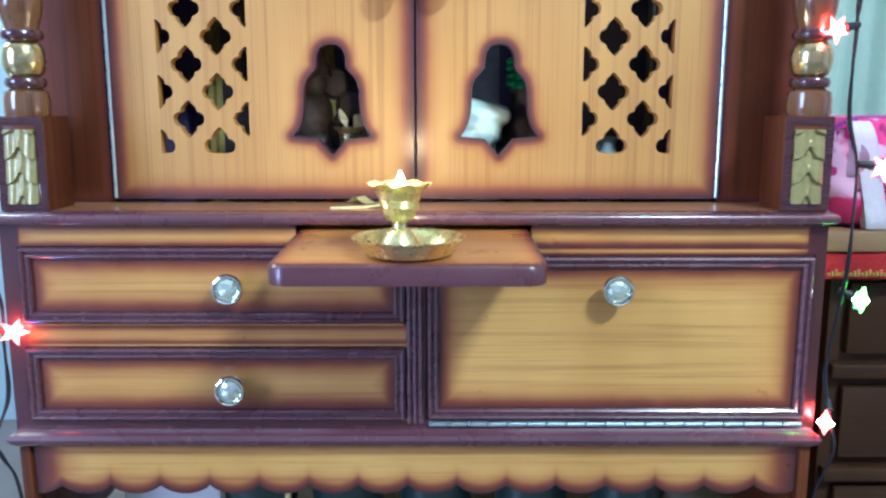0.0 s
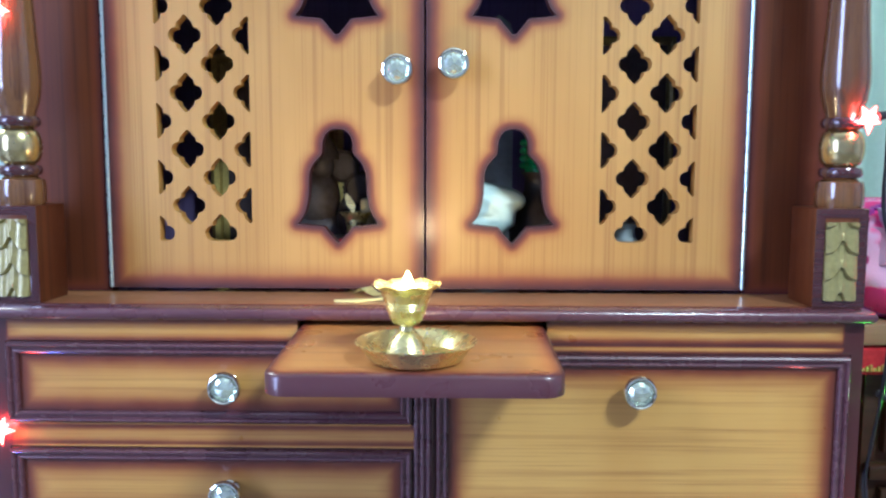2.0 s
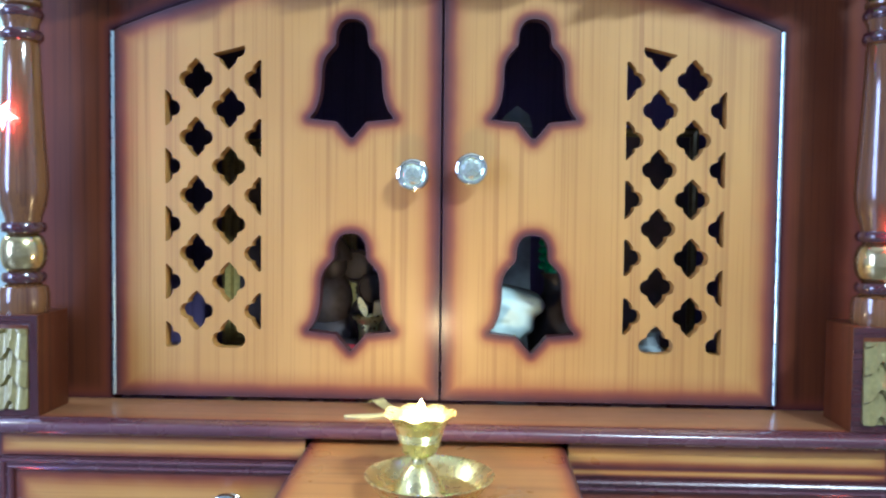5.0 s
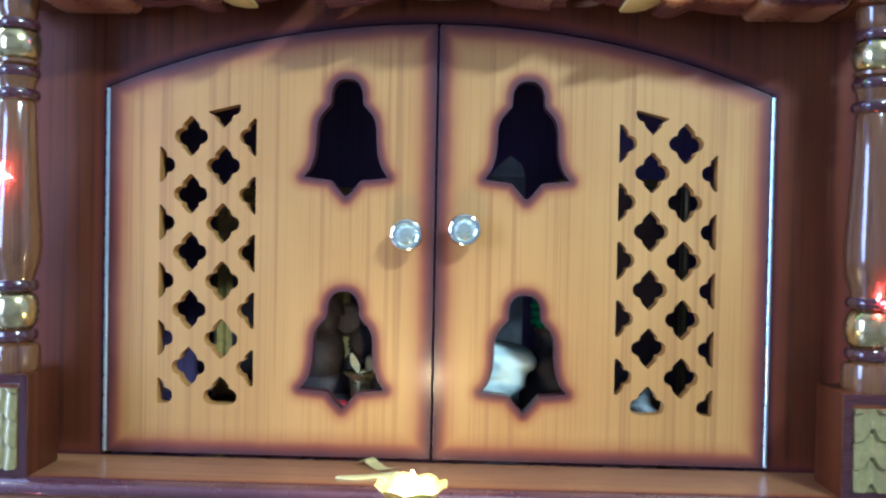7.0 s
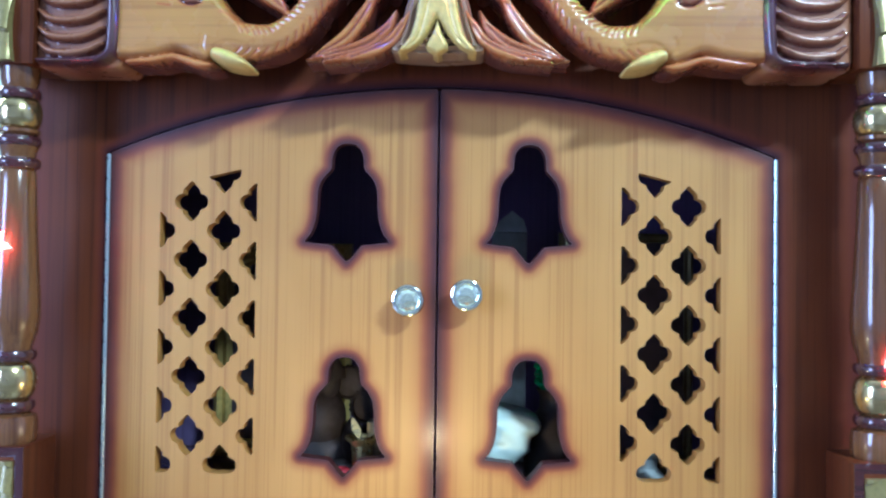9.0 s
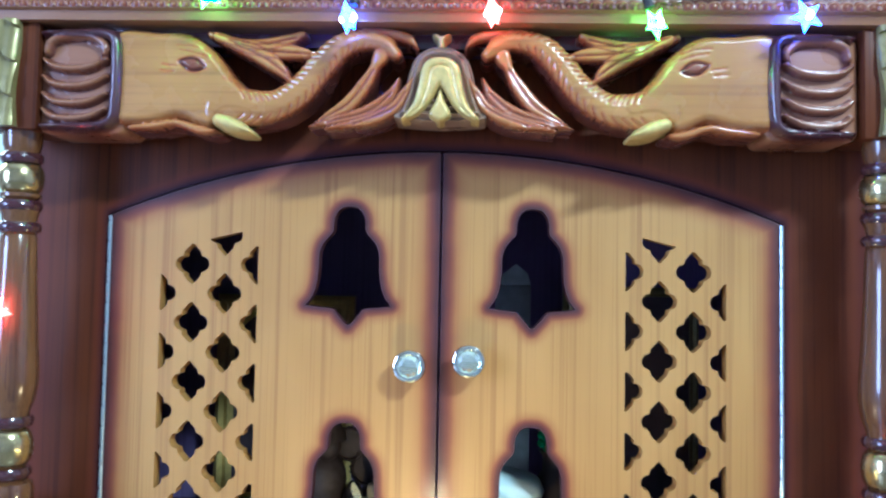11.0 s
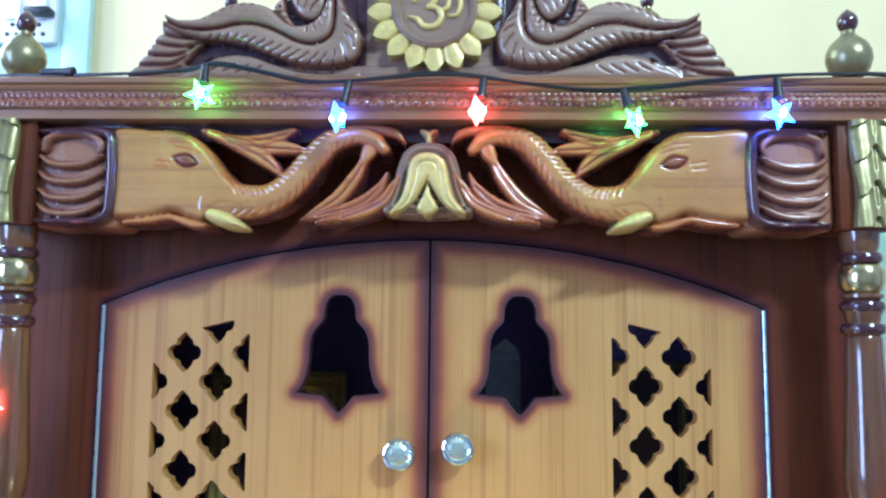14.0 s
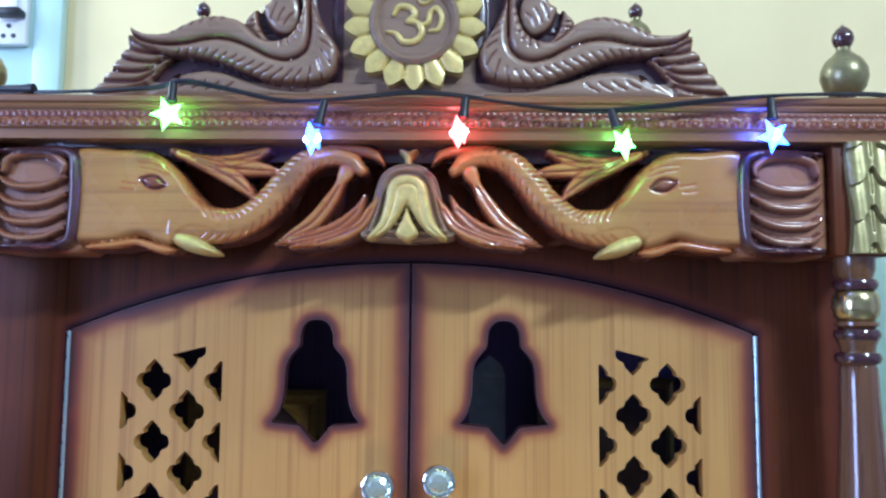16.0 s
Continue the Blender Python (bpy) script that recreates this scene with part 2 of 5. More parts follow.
def d_line(pts, r=None):
    """Distance to a line; with radii (third column) the signed distance into the stroke."""
    p = np.array(pts, float)

    def f(x, z):
        sh, x, z = np.shape(x), np.ravel(x), np.ravel(z)
        best = np.full(x.size, -1e9)
        for a, b in zip(p[:-1], p[1:]):
            ex, ez = b[0] - a[0], b[1] - a[1]
            t = np.clip(((x - a[0]) * ex + (z - a[1]) * ez) / max(ex * ex + ez * ez, 1e-12), 0, 1)
            rad = a[2] + t * (b[2] - a[2]) if p.shape[1] > 2 else 0.0
            best = np.maximum(best, rad - np.hypot(x - a[0] - t * ex, z - a[1] - t * ez))
        return best.reshape(sh)
    return f


def d_box(x0, x1, z0, z1, r=0.0):
    def f(x, z):
        dx, dz = np.abs(x - (x0 + x1) / 2) - (x1 - x0) / 2 + r, np.abs(z - (z0 + z1) / 2) - (z1 - z0) / 2 + r
        return r - (np.hypot(np.maximum(dx, 0), np.maximum(dz, 0)) + np.minimum(np.maximum(dx, dz), 0))
    return f


def d_disc(cx, cz, r):
    return lambda x, z: r - np.hypot(x - cx, z - cz)


def union(*fs):
    return lambda x, z: np.maximum.reduce([f(x, z) for f in fs])


def less(f, *holes):
    return lambda x, z: np.minimum.reduce([f(x, z)] + [-h(x, z) for h in holes])


def both(*fs):
    return lambda x, z: np.minimum.reduce([f(x, z) for f in fs])


def sheet(name, mat, parent, shape, bounds, res, front, back, height=None, lacquer=None, label="", mirror=1, closed=True, level=False):
    """A board cut to a shape, with relief on its front and the sprayed lacquer, in places painted shade too, as a
    vertex value.
    Upright at y = front (or, with level, flat at z = front, the second axis being y)."""
    x0, x1, z0, z1 = bounds
    nx, nz = int((x1 - x0) / res) + 2, int((z1 - z0) / res) + 2
    X, Z = np.meshgrid(np.linspace(x0, x1, nx), np.linspace(z0, z1, nz), indexing="ij")
    X, Z = X.ravel(), Z.ravel()
    inn = (shape(X, Z) >= -0.5 * res).reshape(nx, nz)
    cell = inn[:-1, :-1] & inn[1:, :-1] & inn[1:, 1:] & inn[:-1, 1:]
    ci, cj = np.nonzero(cell)
    idx = np.arange(nx * nz).reshape(nx, nz)
    quads = np.stack([idx[ci, cj], idx[ci + 1, cj], idx[ci + 1, cj + 1], idx[ci, cj + 1]], 1)
    edges = np.concatenate([quads[:, [k, (k + 1) % 4]] for k in range(4)])
    key = np.sort(edges, 1)
    _, first, counts = np.unique(key[:, 0].astype(np.int64) * (nx * nz) + key[:, 1], return_index=True, return_counts=True)
    rim = edges[first[counts == 1]]
    b = np.unique(rim)
    e = res * 0.2
    for _ in range(3):
        s = shape(X[b], Z[b])
        gx, gz = (shape(X[b] + e, Z[b]) - shape(X[b] - e, Z[b])) / (2 * e), (shape(X[b], Z[b] + e) - shape(X[b], Z[b] - e)) / (2 * e)
        g = np.maximum(gx * gx + gz * gz, 0.3)
        X[b] -= np.clip(s * gx / g, -res, res)
        Z[b] -= np.clip(s * gz / g, -res, res)
    used = np.unique(quads)
    re = np.full(nx * nz, -1)
    re[used] = np.arange(len(used))
    X, Z, quads, rim = X[used], Z[used], re[quads], re[rim]
    H = height(X, Z) if height else np.zeros(len(X))
    L = lacquer(X, Z) if lacquer else np.zeros(len(X))
    n = len(X)
    rv = np.unique(rim)
    rb = np.full(n, -1)
    if closed:
        rb = np.arange(n) + n
        VX, VZ, VD = np.concatenate([X, X]), np.concatenate([Z, Z]), np.concatenate([front - H, np.full(n, back)])
        L = np.concatenate([L, L])
        faces = [quads[:, ::-1], quads + n]
    else:
        rb[rv] = n + np.arange(len(rv))
        VX, VZ, VD = np.concatenate([X, X[rv]]), np.concatenate([Z, Z[rv]]), np.concatenate([front - H, np.full(len(rv), back)])
        L = np.concatenate([L, L[rv]])
        faces = [quads[:, ::-1]]
    faces.append(np.stack([rim[:, 0], rim[:, 1], rb[rim[:, 1]], rb[rim[:, 0]]], 1))
    faces = np.concatenate(faces)
    if mirror < 0:
        faces = faces[:, ::-1]
    if level:
        V = np.stack([VX * mirror, VZ, VD], 1)
    else:
        V = np.stack([VX * mirror, VD, VZ], 1)
    me = bpy.data.meshes.new(name)
    me.from_pydata(V.tolist(), [], faces[:, ::-1].tolist())
    at = me.attributes.new("lacquer", "FLOAT", "POINT")
    at.data.foreach_set("value", np.clip(L, 0, 1).astype(np.float32))
    me.shade_smooth()
    me.set_sharp_from_angle(angle=radians(50))
    return link(name, me, mat, parent, label)


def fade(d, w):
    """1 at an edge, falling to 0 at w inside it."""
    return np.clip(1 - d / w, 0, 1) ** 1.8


def pillow(d, r):
    t = np.clip(d / r, 0, 1)
    return np.sqrt(np.maximum(1 - (1 - t) ** 2, 0))


# The temple cabinet: base unit
temple = thing("temple_cabinet", (0, 0.15, 0), "carved teak home temple cabinet with gold-painted details and dark sprayed edges", "home temple")
FACE = -0.080

for s in (-1, 1):
    part("base_side", boxed(s * 0.417 - 0.008, s * 0.417 + 0.008, FACE + 0.017, 0.38, 0.10, 0.486, 0.0015), M_STILE, temple, "dark brown lacquered side panel")
part("base_back", boxed(-0.409, 0.409, 0.366, 0.378, 0.10, 0.486), M_STILE, temple)
part("base_bottom", boxed(-0.409, 0.409, -0.06, 0.366, 0.252, 0.262), M_STILE, temple)
part("inner_panel", boxed(-0.409, 0.409, -0.055, -0.045, 0.262, 0.453), M_STILE, temple)
for s in (-1, 1):
    for y in (-0.055, 0.345):
        part("foot", boxed(s * 0.40 - 0.025, s * 0.40 + 0.025, y - 0.025, y + 0.025, 0, 0.10, 0.004), M_STILE, temple)

# thin face frame behind drawers and flap
ff = less(d_box(-0.425, 0.425, 0.262, 0.486), d_box(-0.408, -0.008, 0.2745, 0.3565), d_box(-0.408, -0.008, 0.3805, 0.4630), d_box(0.012, 0.414, 0.275, 0.453), d_box(-0.121, 0.121, 0.4545, 0.50))
# sprayed edges; the top rail's reach further, painting in its shade below the ledge
frame_lac = lambda x, z: np.maximum.reduce([np.where(np.abs(x) > 0.405, 1.0, 0.0), fade(0.425 - np.abs(x), 0.05), np.where(x > -0.004, 1.0, 0.0) * (z < 0.456), np.where((z > 0.3565) & (z < 0.3805), fade(np.minimum(z - 0.3565, 0.3805 - z), 0.017), 0), np.where(z > 0.459, fade(np.minimum(z - 0.461, 0.486 - z), 0.015), 0), np.where(z < 0.276, 1.0, 0)])
sheet("face_frame", M_FLAT, temple, ff, (-0.425, 0.425, 0.262, 0.486), 0.0035, FACE, FACE + 0.016, lacquer=frame_lac, label="honey veneer rails with dark sprayed edges, top rail shaded by colour")

PROFILE = [(0.0, 0.0), (0.0003, 0.0050), (0.0020, 0.0062), (0.0038, 0.0052), (0.0047, 0.0026), (0.0064, 0.0026), (0.0069, 0.0040), (0.0086, 0.0046), (0.0103, 0.0034), (0.0110, 0.0005)]


def knob(parent, x, y, z):
    """A chrome cup knob holding a faceted silvered stone."""
    m = pose(0, 0, 0, 90, 0, 0)
    k = part("knob", lathe(bmesh.new(), [(0.010, -0.001), (0.010, 0.003), (0.0062, 0.006), (0.0062, 0.011), (0.0120, 0.014), (0.0150, 0.0165), (0.0160, 0.0190), (0.0160, 0.0215), (0.0150, 0.0235), (0.0138, 0.0240), (0.0130, 0.0232), (0.0126, 0.0205), (0.0, 0.0205)], (x, y, z), 32, m), M_CHROME, parent, "chrome knob with a cut-glass centre")
    bm = bmesh.new()
    n, turn = 10, 12 * (x + z)
    girdle, table = [[bm.verts.new((x + r * math.cos(2 * math.pi * (i + off) / n + turn), y - h, z + r * math.sin(2 * math.pi * (i + off) / n + turn))) for i in range(n)] for r, h, off in ((0.0119, 0.0212, 0), (0.0072, 0.0243, 0.5))]
    tip = bm.verts.new((x + 0.0003, y - 0.0262, z))
    for i in range(n):
        j = (i + 1) % n
        bm.faces.new((girdle[i], girdle[j], table[i]))
        bm.faces.new((girdle[j], table[j], table[i]))
        bm.faces.new((table[i], table[j], tip))
    bm.faces.new(girdle[::-1])
    part("cut_glass", bm, M_CRYSTAL, k, "", 5)


M_CRYSTAL = plain("silvered_cut_glass", (0.80, 0.94, 0.78, 1), 0.05, 0.82, 0.05, 50, 1.0, 0.0)


def drawer(name, x0, x1, z0, z1, label, kx, kz, mat):
    d = sheet(name, mat, temple, d_box(x0, x1, z0, z1), (x0, x1, z0, z1), 0.0035, FACE, FACE + 0.014,
              lacquer=lambda x, z: fade(d_box(x0 + 0.008, x1 - 0.008, z0 + 0.008, z1 - 0.008)(x, z), 0.038), label=label)
    part("moulding", moulding(bmesh.new(), x0 + 0.001, x1 - 0.001, z0 + 0.001, z1 - 0.001, FACE - 0.0005, PROFILE), M_DARK, d, "dark purple-brown moulded frame", 25)
    knob(d, kx, FACE, kz)
    return d


drawer("drawer", -0.4065, -0.0095, 0.3815, 0.4620, "honey veneer drawer with dark moulded frame", -0.1885, 0.4215, M_FLAT)
drawer("drawer", -0.4065, -0.0095, 0.2755, 0.3555, "honey veneer drawer with dark moulded frame", -0.1905, 0.3140, M_FLAT)
flap = drawer("flap_door", 0.0135, 0.4125, 0.2765, 0.4525, "honey veneer drop flap with dark moulded frame", 0.2075, 0.4200, M_FLAT)


def hinge(x0, z0, step, n, along):
    """A piano hinge: a thin strip with separate knuckles sharing one mesh."""
    if along == "x":
        h = part("piano_hinge", boxed(x0, x0 + n * step, FACE - 0.0012, FACE + 0.002, z0 - 0.0026, z0 + 0.0026), M_STEEL, temple, "bright steel piano hinge")
        k = part("knuckle", boxed(x0, x0 + step * 0.955, FACE - 0.0055, FACE - 0.0013, z0 - 0.0022, z0 + 0.0022, 0.0012, 1), M_STEEL, h)
    else:
        h = part("piano_hinge", boxed(x0 - 0.0012, x0 + 0.0012, -0.0026, 0.004, z0, z0 + n * step), M_STEEL, temple, "bright steel piano hinge")
        k = part("knuckle", tube(bmesh.new(), [(x0, -0.0038, z0), (x0, -0.0038, z0 + step * 0.968)], 0.0019, 8), M_STEEL, h)
    for i in range(1, n):
        c = new("knuckle", k.data)
        c.parent, c.matrix_parent_inverse = h, k.matrix_parent_inverse.copy()
        c.location = (i * step, 0, 0) if along == "x" else (0, 0, i * step)


hinge(0.015, 0.2712, 0.0209, 19, "x")
bm = bmesh.new()
for x in (-0.0055, 0.0005, 0.0065):
    tube(bm, [(x, FACE - 0.001, 0.272), (x, FACE - 0.001, 0.462)], 0.0028, 10)
part("divider_beading", bm, M_DARK, temple, "dark reeded divider")

# lip under the drawers, scalloped skirt, ledge
part("base_lip", loft(bmesh.new(), 0.417, FACE, 0.378, [(0.0, 0.246), (0.006, 0.2475), (0.011, 0.252), (0.013, 0.2565), (0.011, 0.261), (0.007, 0.2630), (0.004, 0.2665), (0.0, 0.2680)]), M_DARK, temple, "dark moulded lip", 25)


def scallop(x):
    return 0.2000 - 0.0110 * np.abs(np.sin(np.pi * (x + 0.0084) / 0.0537)) ** 0.6


skirt_shape = lambda x, z: np.minimum.reduce([0.412 - np.abs(x), 0.248 - z, 0.8 * (z - scallop(x))])
# sprayed edges, spread wider to put the dimming low and outwards into the colour
sheet("skirt", M_FLAT, temple, skirt_shape, (-0.414, 0.414, 0.186, 0.249), 0.0022, FACE + 0.004, FACE + 0.018,
      lacquer=lambda x, z: np.maximum.reduce([fade(z - scallop(x), 0.028), fade(0.412 - np.abs(x), 0.070), fade(0.250 - z, 0.018)]), label="scalloped skirt board with dark sprayed edge and painted-in dimming")
for s in (-1, 1):
    part("skirt_leg", boxed(s * 0.4185 - 0.006, s * 0.4185 + 0.006, FACE - 0.001, FACE + 0.05, 0.10, 0.246, 0.002), M_STILE, temple)

ledge_round = [(0.0, 0.4855), (0.004, 0.4858), (0.007, 0.4880), (0.0085, 0.4910), (0.0080, 0.4945), (0.0055, 0.4972), (0.002, 0.4985), (-0.004, 0.4990)]
part("ledge", loft(bmesh.new(), 0.4215, FACE - 0.006, 0.378, ledge_round), M_DARK, temple, "dark glossy ledge with rounded nose", 40)
sheet("ledge_top", M_LEDGE, temple, d_box(-0.417, 0.417, -0.082, -0.002), (-0.417, 0.417, -0.082, -0.002), 0.004, 0.4995, 0.4975,
      lacquer=lambda x, y: np.maximum(0.8 * fade(y + 0.082, 0.014), 0.7 * fade(0.417 - np.abs(x), 0.03)), level=True)

# sliding tray
tray_shape = d_box(-0.1185, 0.1185, -0.243, 0.20, 0.018)
tray = sheet("sliding_tray", M_TRAY, temple, tray_shape, (-0.1185, 0.1185, -0.243, 0.060), 0.003, 0.4740, 0.4560,
             height=lambda x, y: 0.003 * (1 - pillow(tray_shape(x, y), 0.005)), lacquer=lambda x, y: fade(tray_shape(x, y), 0.024), label="pulled-out reddish wooden tray with rounded front corners", level=True)
for v in tray.data.vertices:  # the tray sags a little towards its front
    v.co.z += 0.0385 * (v.co.y + 0.243)

# upper case
for s in (-1, 1):
    part("case_side", boxed(s * 0.420 - 0.008, s * 0.420 + 0.008, 0.018, 0.376, 0.4995, 1.036), M_IN, temple)
part("case_back", boxed(-0.412, 0.412, 0.362, 0.374, 0.4995, 1.036), M_IN, temple)
part("case_top", boxed(-0.428, 0.428, 0.0, 0.378, 1.036, 1.0435), M_IN, temple)

R_ARCH = 0.859


def arch(x):
    return 0.9405 - R_ARCH + np.sqrt(np.maximum(R_ARCH ** 2 - np.asarray(x) ** 2, 0))


opening = lambda x, z: np.minimum.reduce([0.3345 - np.abs(x), z - 0.49, (arch(x) + 0.002 - z) * 0.96])
front_shape = lambda x, z: np.minimum.reduce([0.428 - np.abs(x), z - 0.4995, 1.0355 - z, -opening(x, z)])
sheet("front_frame", M_STILE, temple, front_shape, (-0.429, 0.429, 0.4990, 1.0365), 0.0042, -0.001, 0.017,
      lacquer=lambda x, z: np.maximum.reduce([fade(-opening(x, z), 0.020), fade(0.425 - np.abs(x), 0.045), 0.8 * fade(z - 0.499, 0.02)]), label="dark reddish-brown arched front frame")

# doors with bell openings and quatrefoil lattice
BELL = [(0.0, 0.885), (0.007, 0.8838), (0.0125, 0.8790), (0.0155, 0.8710), (0.0162, 0.8600), (0.0205, 0.8545), (0.0265, 0.8470), (0.0296, 0.8370), (0.0303, 0.8200), (0.0322, 0.8060), (0.0365, 0.7940), (0.0428, 0.7862)]
half = spline(BELL, 4)


def bell(cx, dz):
    right = [(cx + a, b + dz) for a, b in half] + [(cx + 0.030, 0.7846 + dz), (cx + 0.0150, 0.7832 + dz), (cx + 0.008, 0.7745 + dz), (cx, 0.7655 + dz)]
    return d_poly(right + [(2 * cx - a, b) for a, b in right[-2:0:-1]])


def quatrefoil(x, z):
    """Around the origin: round side lobes, pointed top and bottom."""
    x, z = np.abs(x), np.abs(z)
    d = np.maximum(0.0078 - np.hypot(x - 0.0093, z), 0.0092 - np.hypot(x, z - 0.0070))
    d = np.maximum(d, 0.0066 - np.maximum(x, z))
    return np.maximum(d, np.minimum.reduce([(0.0212 - z - 1.05 * x) * 0.69, z - 0.008, 0.0086 - x]))


def lattice(x, z):
    clip = np.minimum.reduce([x - 0.1820, 0.2800 - x, z - 0.5535, (0.8625 - 0.25 * (x - 0.182) - z) * 0.97])
    out = np.full(np.shape(x), -1.0)
    for u, z0 in ((0.2483, 0.8250), (0.2153, 0.7958), (0.2813, 0.7958), (0.1823, 0.8250)):
        k = np.round((z0 - z) / 0.0585)
        out = np.maximum(out, quatrefoil(x - u, z - (z0 - 0.0585 * k)))
    return np.minimum(out, clip)


bells = (bell(0.0910, 0.0), bell(0.0915, -0.2140))
door_rim = lambda x, z: np.minimum.reduce([x - 0.0012, 0.3315 - x, z - 0.5035, (arch(x) - z) * 0.96])
door_shape = lambda x, z: np.minimum.reduce([door_rim(x, z), -lattice(x, z), -bells[0](x, z), -bells[1](x, z)])
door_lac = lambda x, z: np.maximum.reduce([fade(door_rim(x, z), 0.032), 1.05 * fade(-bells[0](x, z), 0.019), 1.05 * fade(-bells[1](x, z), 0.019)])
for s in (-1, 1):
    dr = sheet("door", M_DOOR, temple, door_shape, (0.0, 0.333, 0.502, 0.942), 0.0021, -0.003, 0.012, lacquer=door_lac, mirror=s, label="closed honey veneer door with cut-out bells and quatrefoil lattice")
    knob(dr, s * 0.0286 + 0.0010, -0.003, 0.7325 + 0.003 * s)
    hinge(s * 0.3330, 0.5045, 0.02045, 18, "z")

# corner posts
for s in (-1, 1):
    X, Y = 0.0043 + s * 0.3987, -0.060
    post = part("corner_post", lathe(bmesh.new(), [(0.0215, 0.594), (0.0225, 0.598), (0.0225, 0.612), (0.021, 0.619), (0.015, 0.622), (0.0185, 0.625), (0.0195, 0.628), (0.0180, 0.632), (0.013, 0.634), (0.013, 0.668), (0.0165, 0.670), (0.0195, 0.673), (0.0195, 0.677), (0.0160, 0.680), (0.0165, 0.684), (0.0205, 0.696), (0.0225, 0.712), (0.0222, 0.728), (0.0200, 0.760), (0.0178, 0.800), (0.0162, 0.845), (0.0150, 0.848), (0.0182, 0.851), (0.0190, 0.855), (0.0172, 0.858), (0.0150, 0.860), (0.0160, 0.866), (0.0190, 0.873), (0.0192, 0.877), (0.0150, 0.880), (0.0185, 0.883), (0.0185, 0.886), (0.013, 0.888), (0.013, 0.914), (0.0175, 0.916), (0.0185, 0.920), (0.0165, 0.923), (0.0150, 0.925), (0.0172, 0.932), (0.0180, 0.944)], (X, Y, 0), 36), M_POST, temple, "glossy turned teak post with gold balls")
    for zc, hh, rr in ((0.6510, 0.0170, 0.0205), (0.9010, 0.0140, 0.0202)):
        prof = [(0.0135 + (rr - 0.0135) * math.cos(a), zc + hh * math.sin(a)) for a in np.linspace(-1.45, 1.45, 13)]
        part("gold_ball", lathe(bmesh.new(), prof, (X, Y, 0), 36), M_BALL, post, "gold-painted ball")
    for rr, zz in ((0.0200, 0.628), (0.0203, 0.675), (0.0197, 0.8545), (0.0198, 0.8750), (0.0192, 0.9195)):
        part("ring", lathe(bmesh.new(), [(0.014, zz - 0.0052), (rr - 0.0016, zz - 0.0046), (rr, zz - 0.0012), (rr, zz + 0.0012), (rr - 0.0016, zz + 0.0046), (0.014, zz + 0.0052)], (X, Y, 0), 36), M_RING, post, "dark glossy turned ring")
    # plinth block with gold leaf panel
    part("plinth_block", boxed(s * 0.3955 + 0.0013 - 0.0250, s * 0.3955 + 0.0013 + 0.0250, -0.0825, -0.026, 0.4993, 0.5945, 0.0015), M_STILE, post, "dark plinth block")

    def leaves(cx, z0, z1, w, rows):
        """Overlapping paired acanthus leaves as a relief."""
        def f(x, z):
            p = (z1 - z0) / rows
            u = np.abs(x - cx) / (w / 2)
            v = ((z - z0) / p + 0.12 - 0.42 * np.exp(-(u / 0.30) ** 2) + 0.10 * u ** 3) % 1.0
            vein = np.exp(-(np.abs(x - cx) / 0.0009) ** 2) * (v > 0.25)
            rib = np.cos(u * 7.5 + 1.2)
            return 0.0050 * (0.20 + 0.80 * (1 - v) ** 0.8) * (1 - 0.25 * u ** 4) + 0.0005 * rib - 0.0010 * vein
        return f
    bx = s * 0.3955 + 0.0013
    part("panel_frame", moulding(bmesh.new(), bx - 0.0246, bx + 0.0246, 0.5002, 0.5940, -0.0826, [(0.0, -0.0005), (0.0002, 0.0008), (0.0070, 0.0008), (0.0088, 0.0002)]), M_RING, post, "dark lacquered panel border")
    shp = d_box(bx - 0.0152, bx + 0.0152, 0.507, 0.5815, 0.001)
    sheet("gold_panel", M_PANEL, post, shp, (bx - 0.0155, bx + 0.0155, 0.5065, 0.582), 0.0011, -0.0830, -0.0815, height=leaves(bx, 0.507, 0.5815, 0.0305, 3), label="gold-painted carved leaf panel", closed=False)
    part("capital_block", boxed(X - 0.0265, X + 0.0235, -0.082, -0.02, 0.944, 1.0432, 0.001), M_STILE, post, "dark capital block")
    cx = s * 0.4065
    zt = 1.0440
    capshape = lambda x, z: np.minimum.reduce([0.0180 - 0.002 * np.sin((z - 0.95) * 60) - np.abs(x - cx), zt - z, z - 0.9455])
    sheet("gold_capital", M_PANEL, post, capshape, (cx - 0.0215, cx + 0.0215, 0.944, zt + 0.001), 0.0011, -0.0835, -0.0815, height=lambda x, z: 1.3 * leaves(cx, 0.945, zt, 0.040, 3)(x, z) + 0.003 * pillow((zt - z) * 0 + 0.02 - np.abs(x - cx), 0.012), label="gold-painted leaf capital", closed=False)

# cornice with carved border
corn = part("cornice", loft(bmesh.new(), 0.4225, FACE - 0.004, 0.378, [(0.0, 1.0435), (0.004, 1.0440), (0.006, 1.0520), (0.010, 1.0535), (0.0105, 1.0685), (0.0125, 1.0690), (0.0145, 1.0715), (0.0135, 1.0735), (0.0165, 1.0750), (0.0175, 1.0790), (0.0145, 1.0810)]), M_LEDGE, temple, "moulded teak cornice", 25)


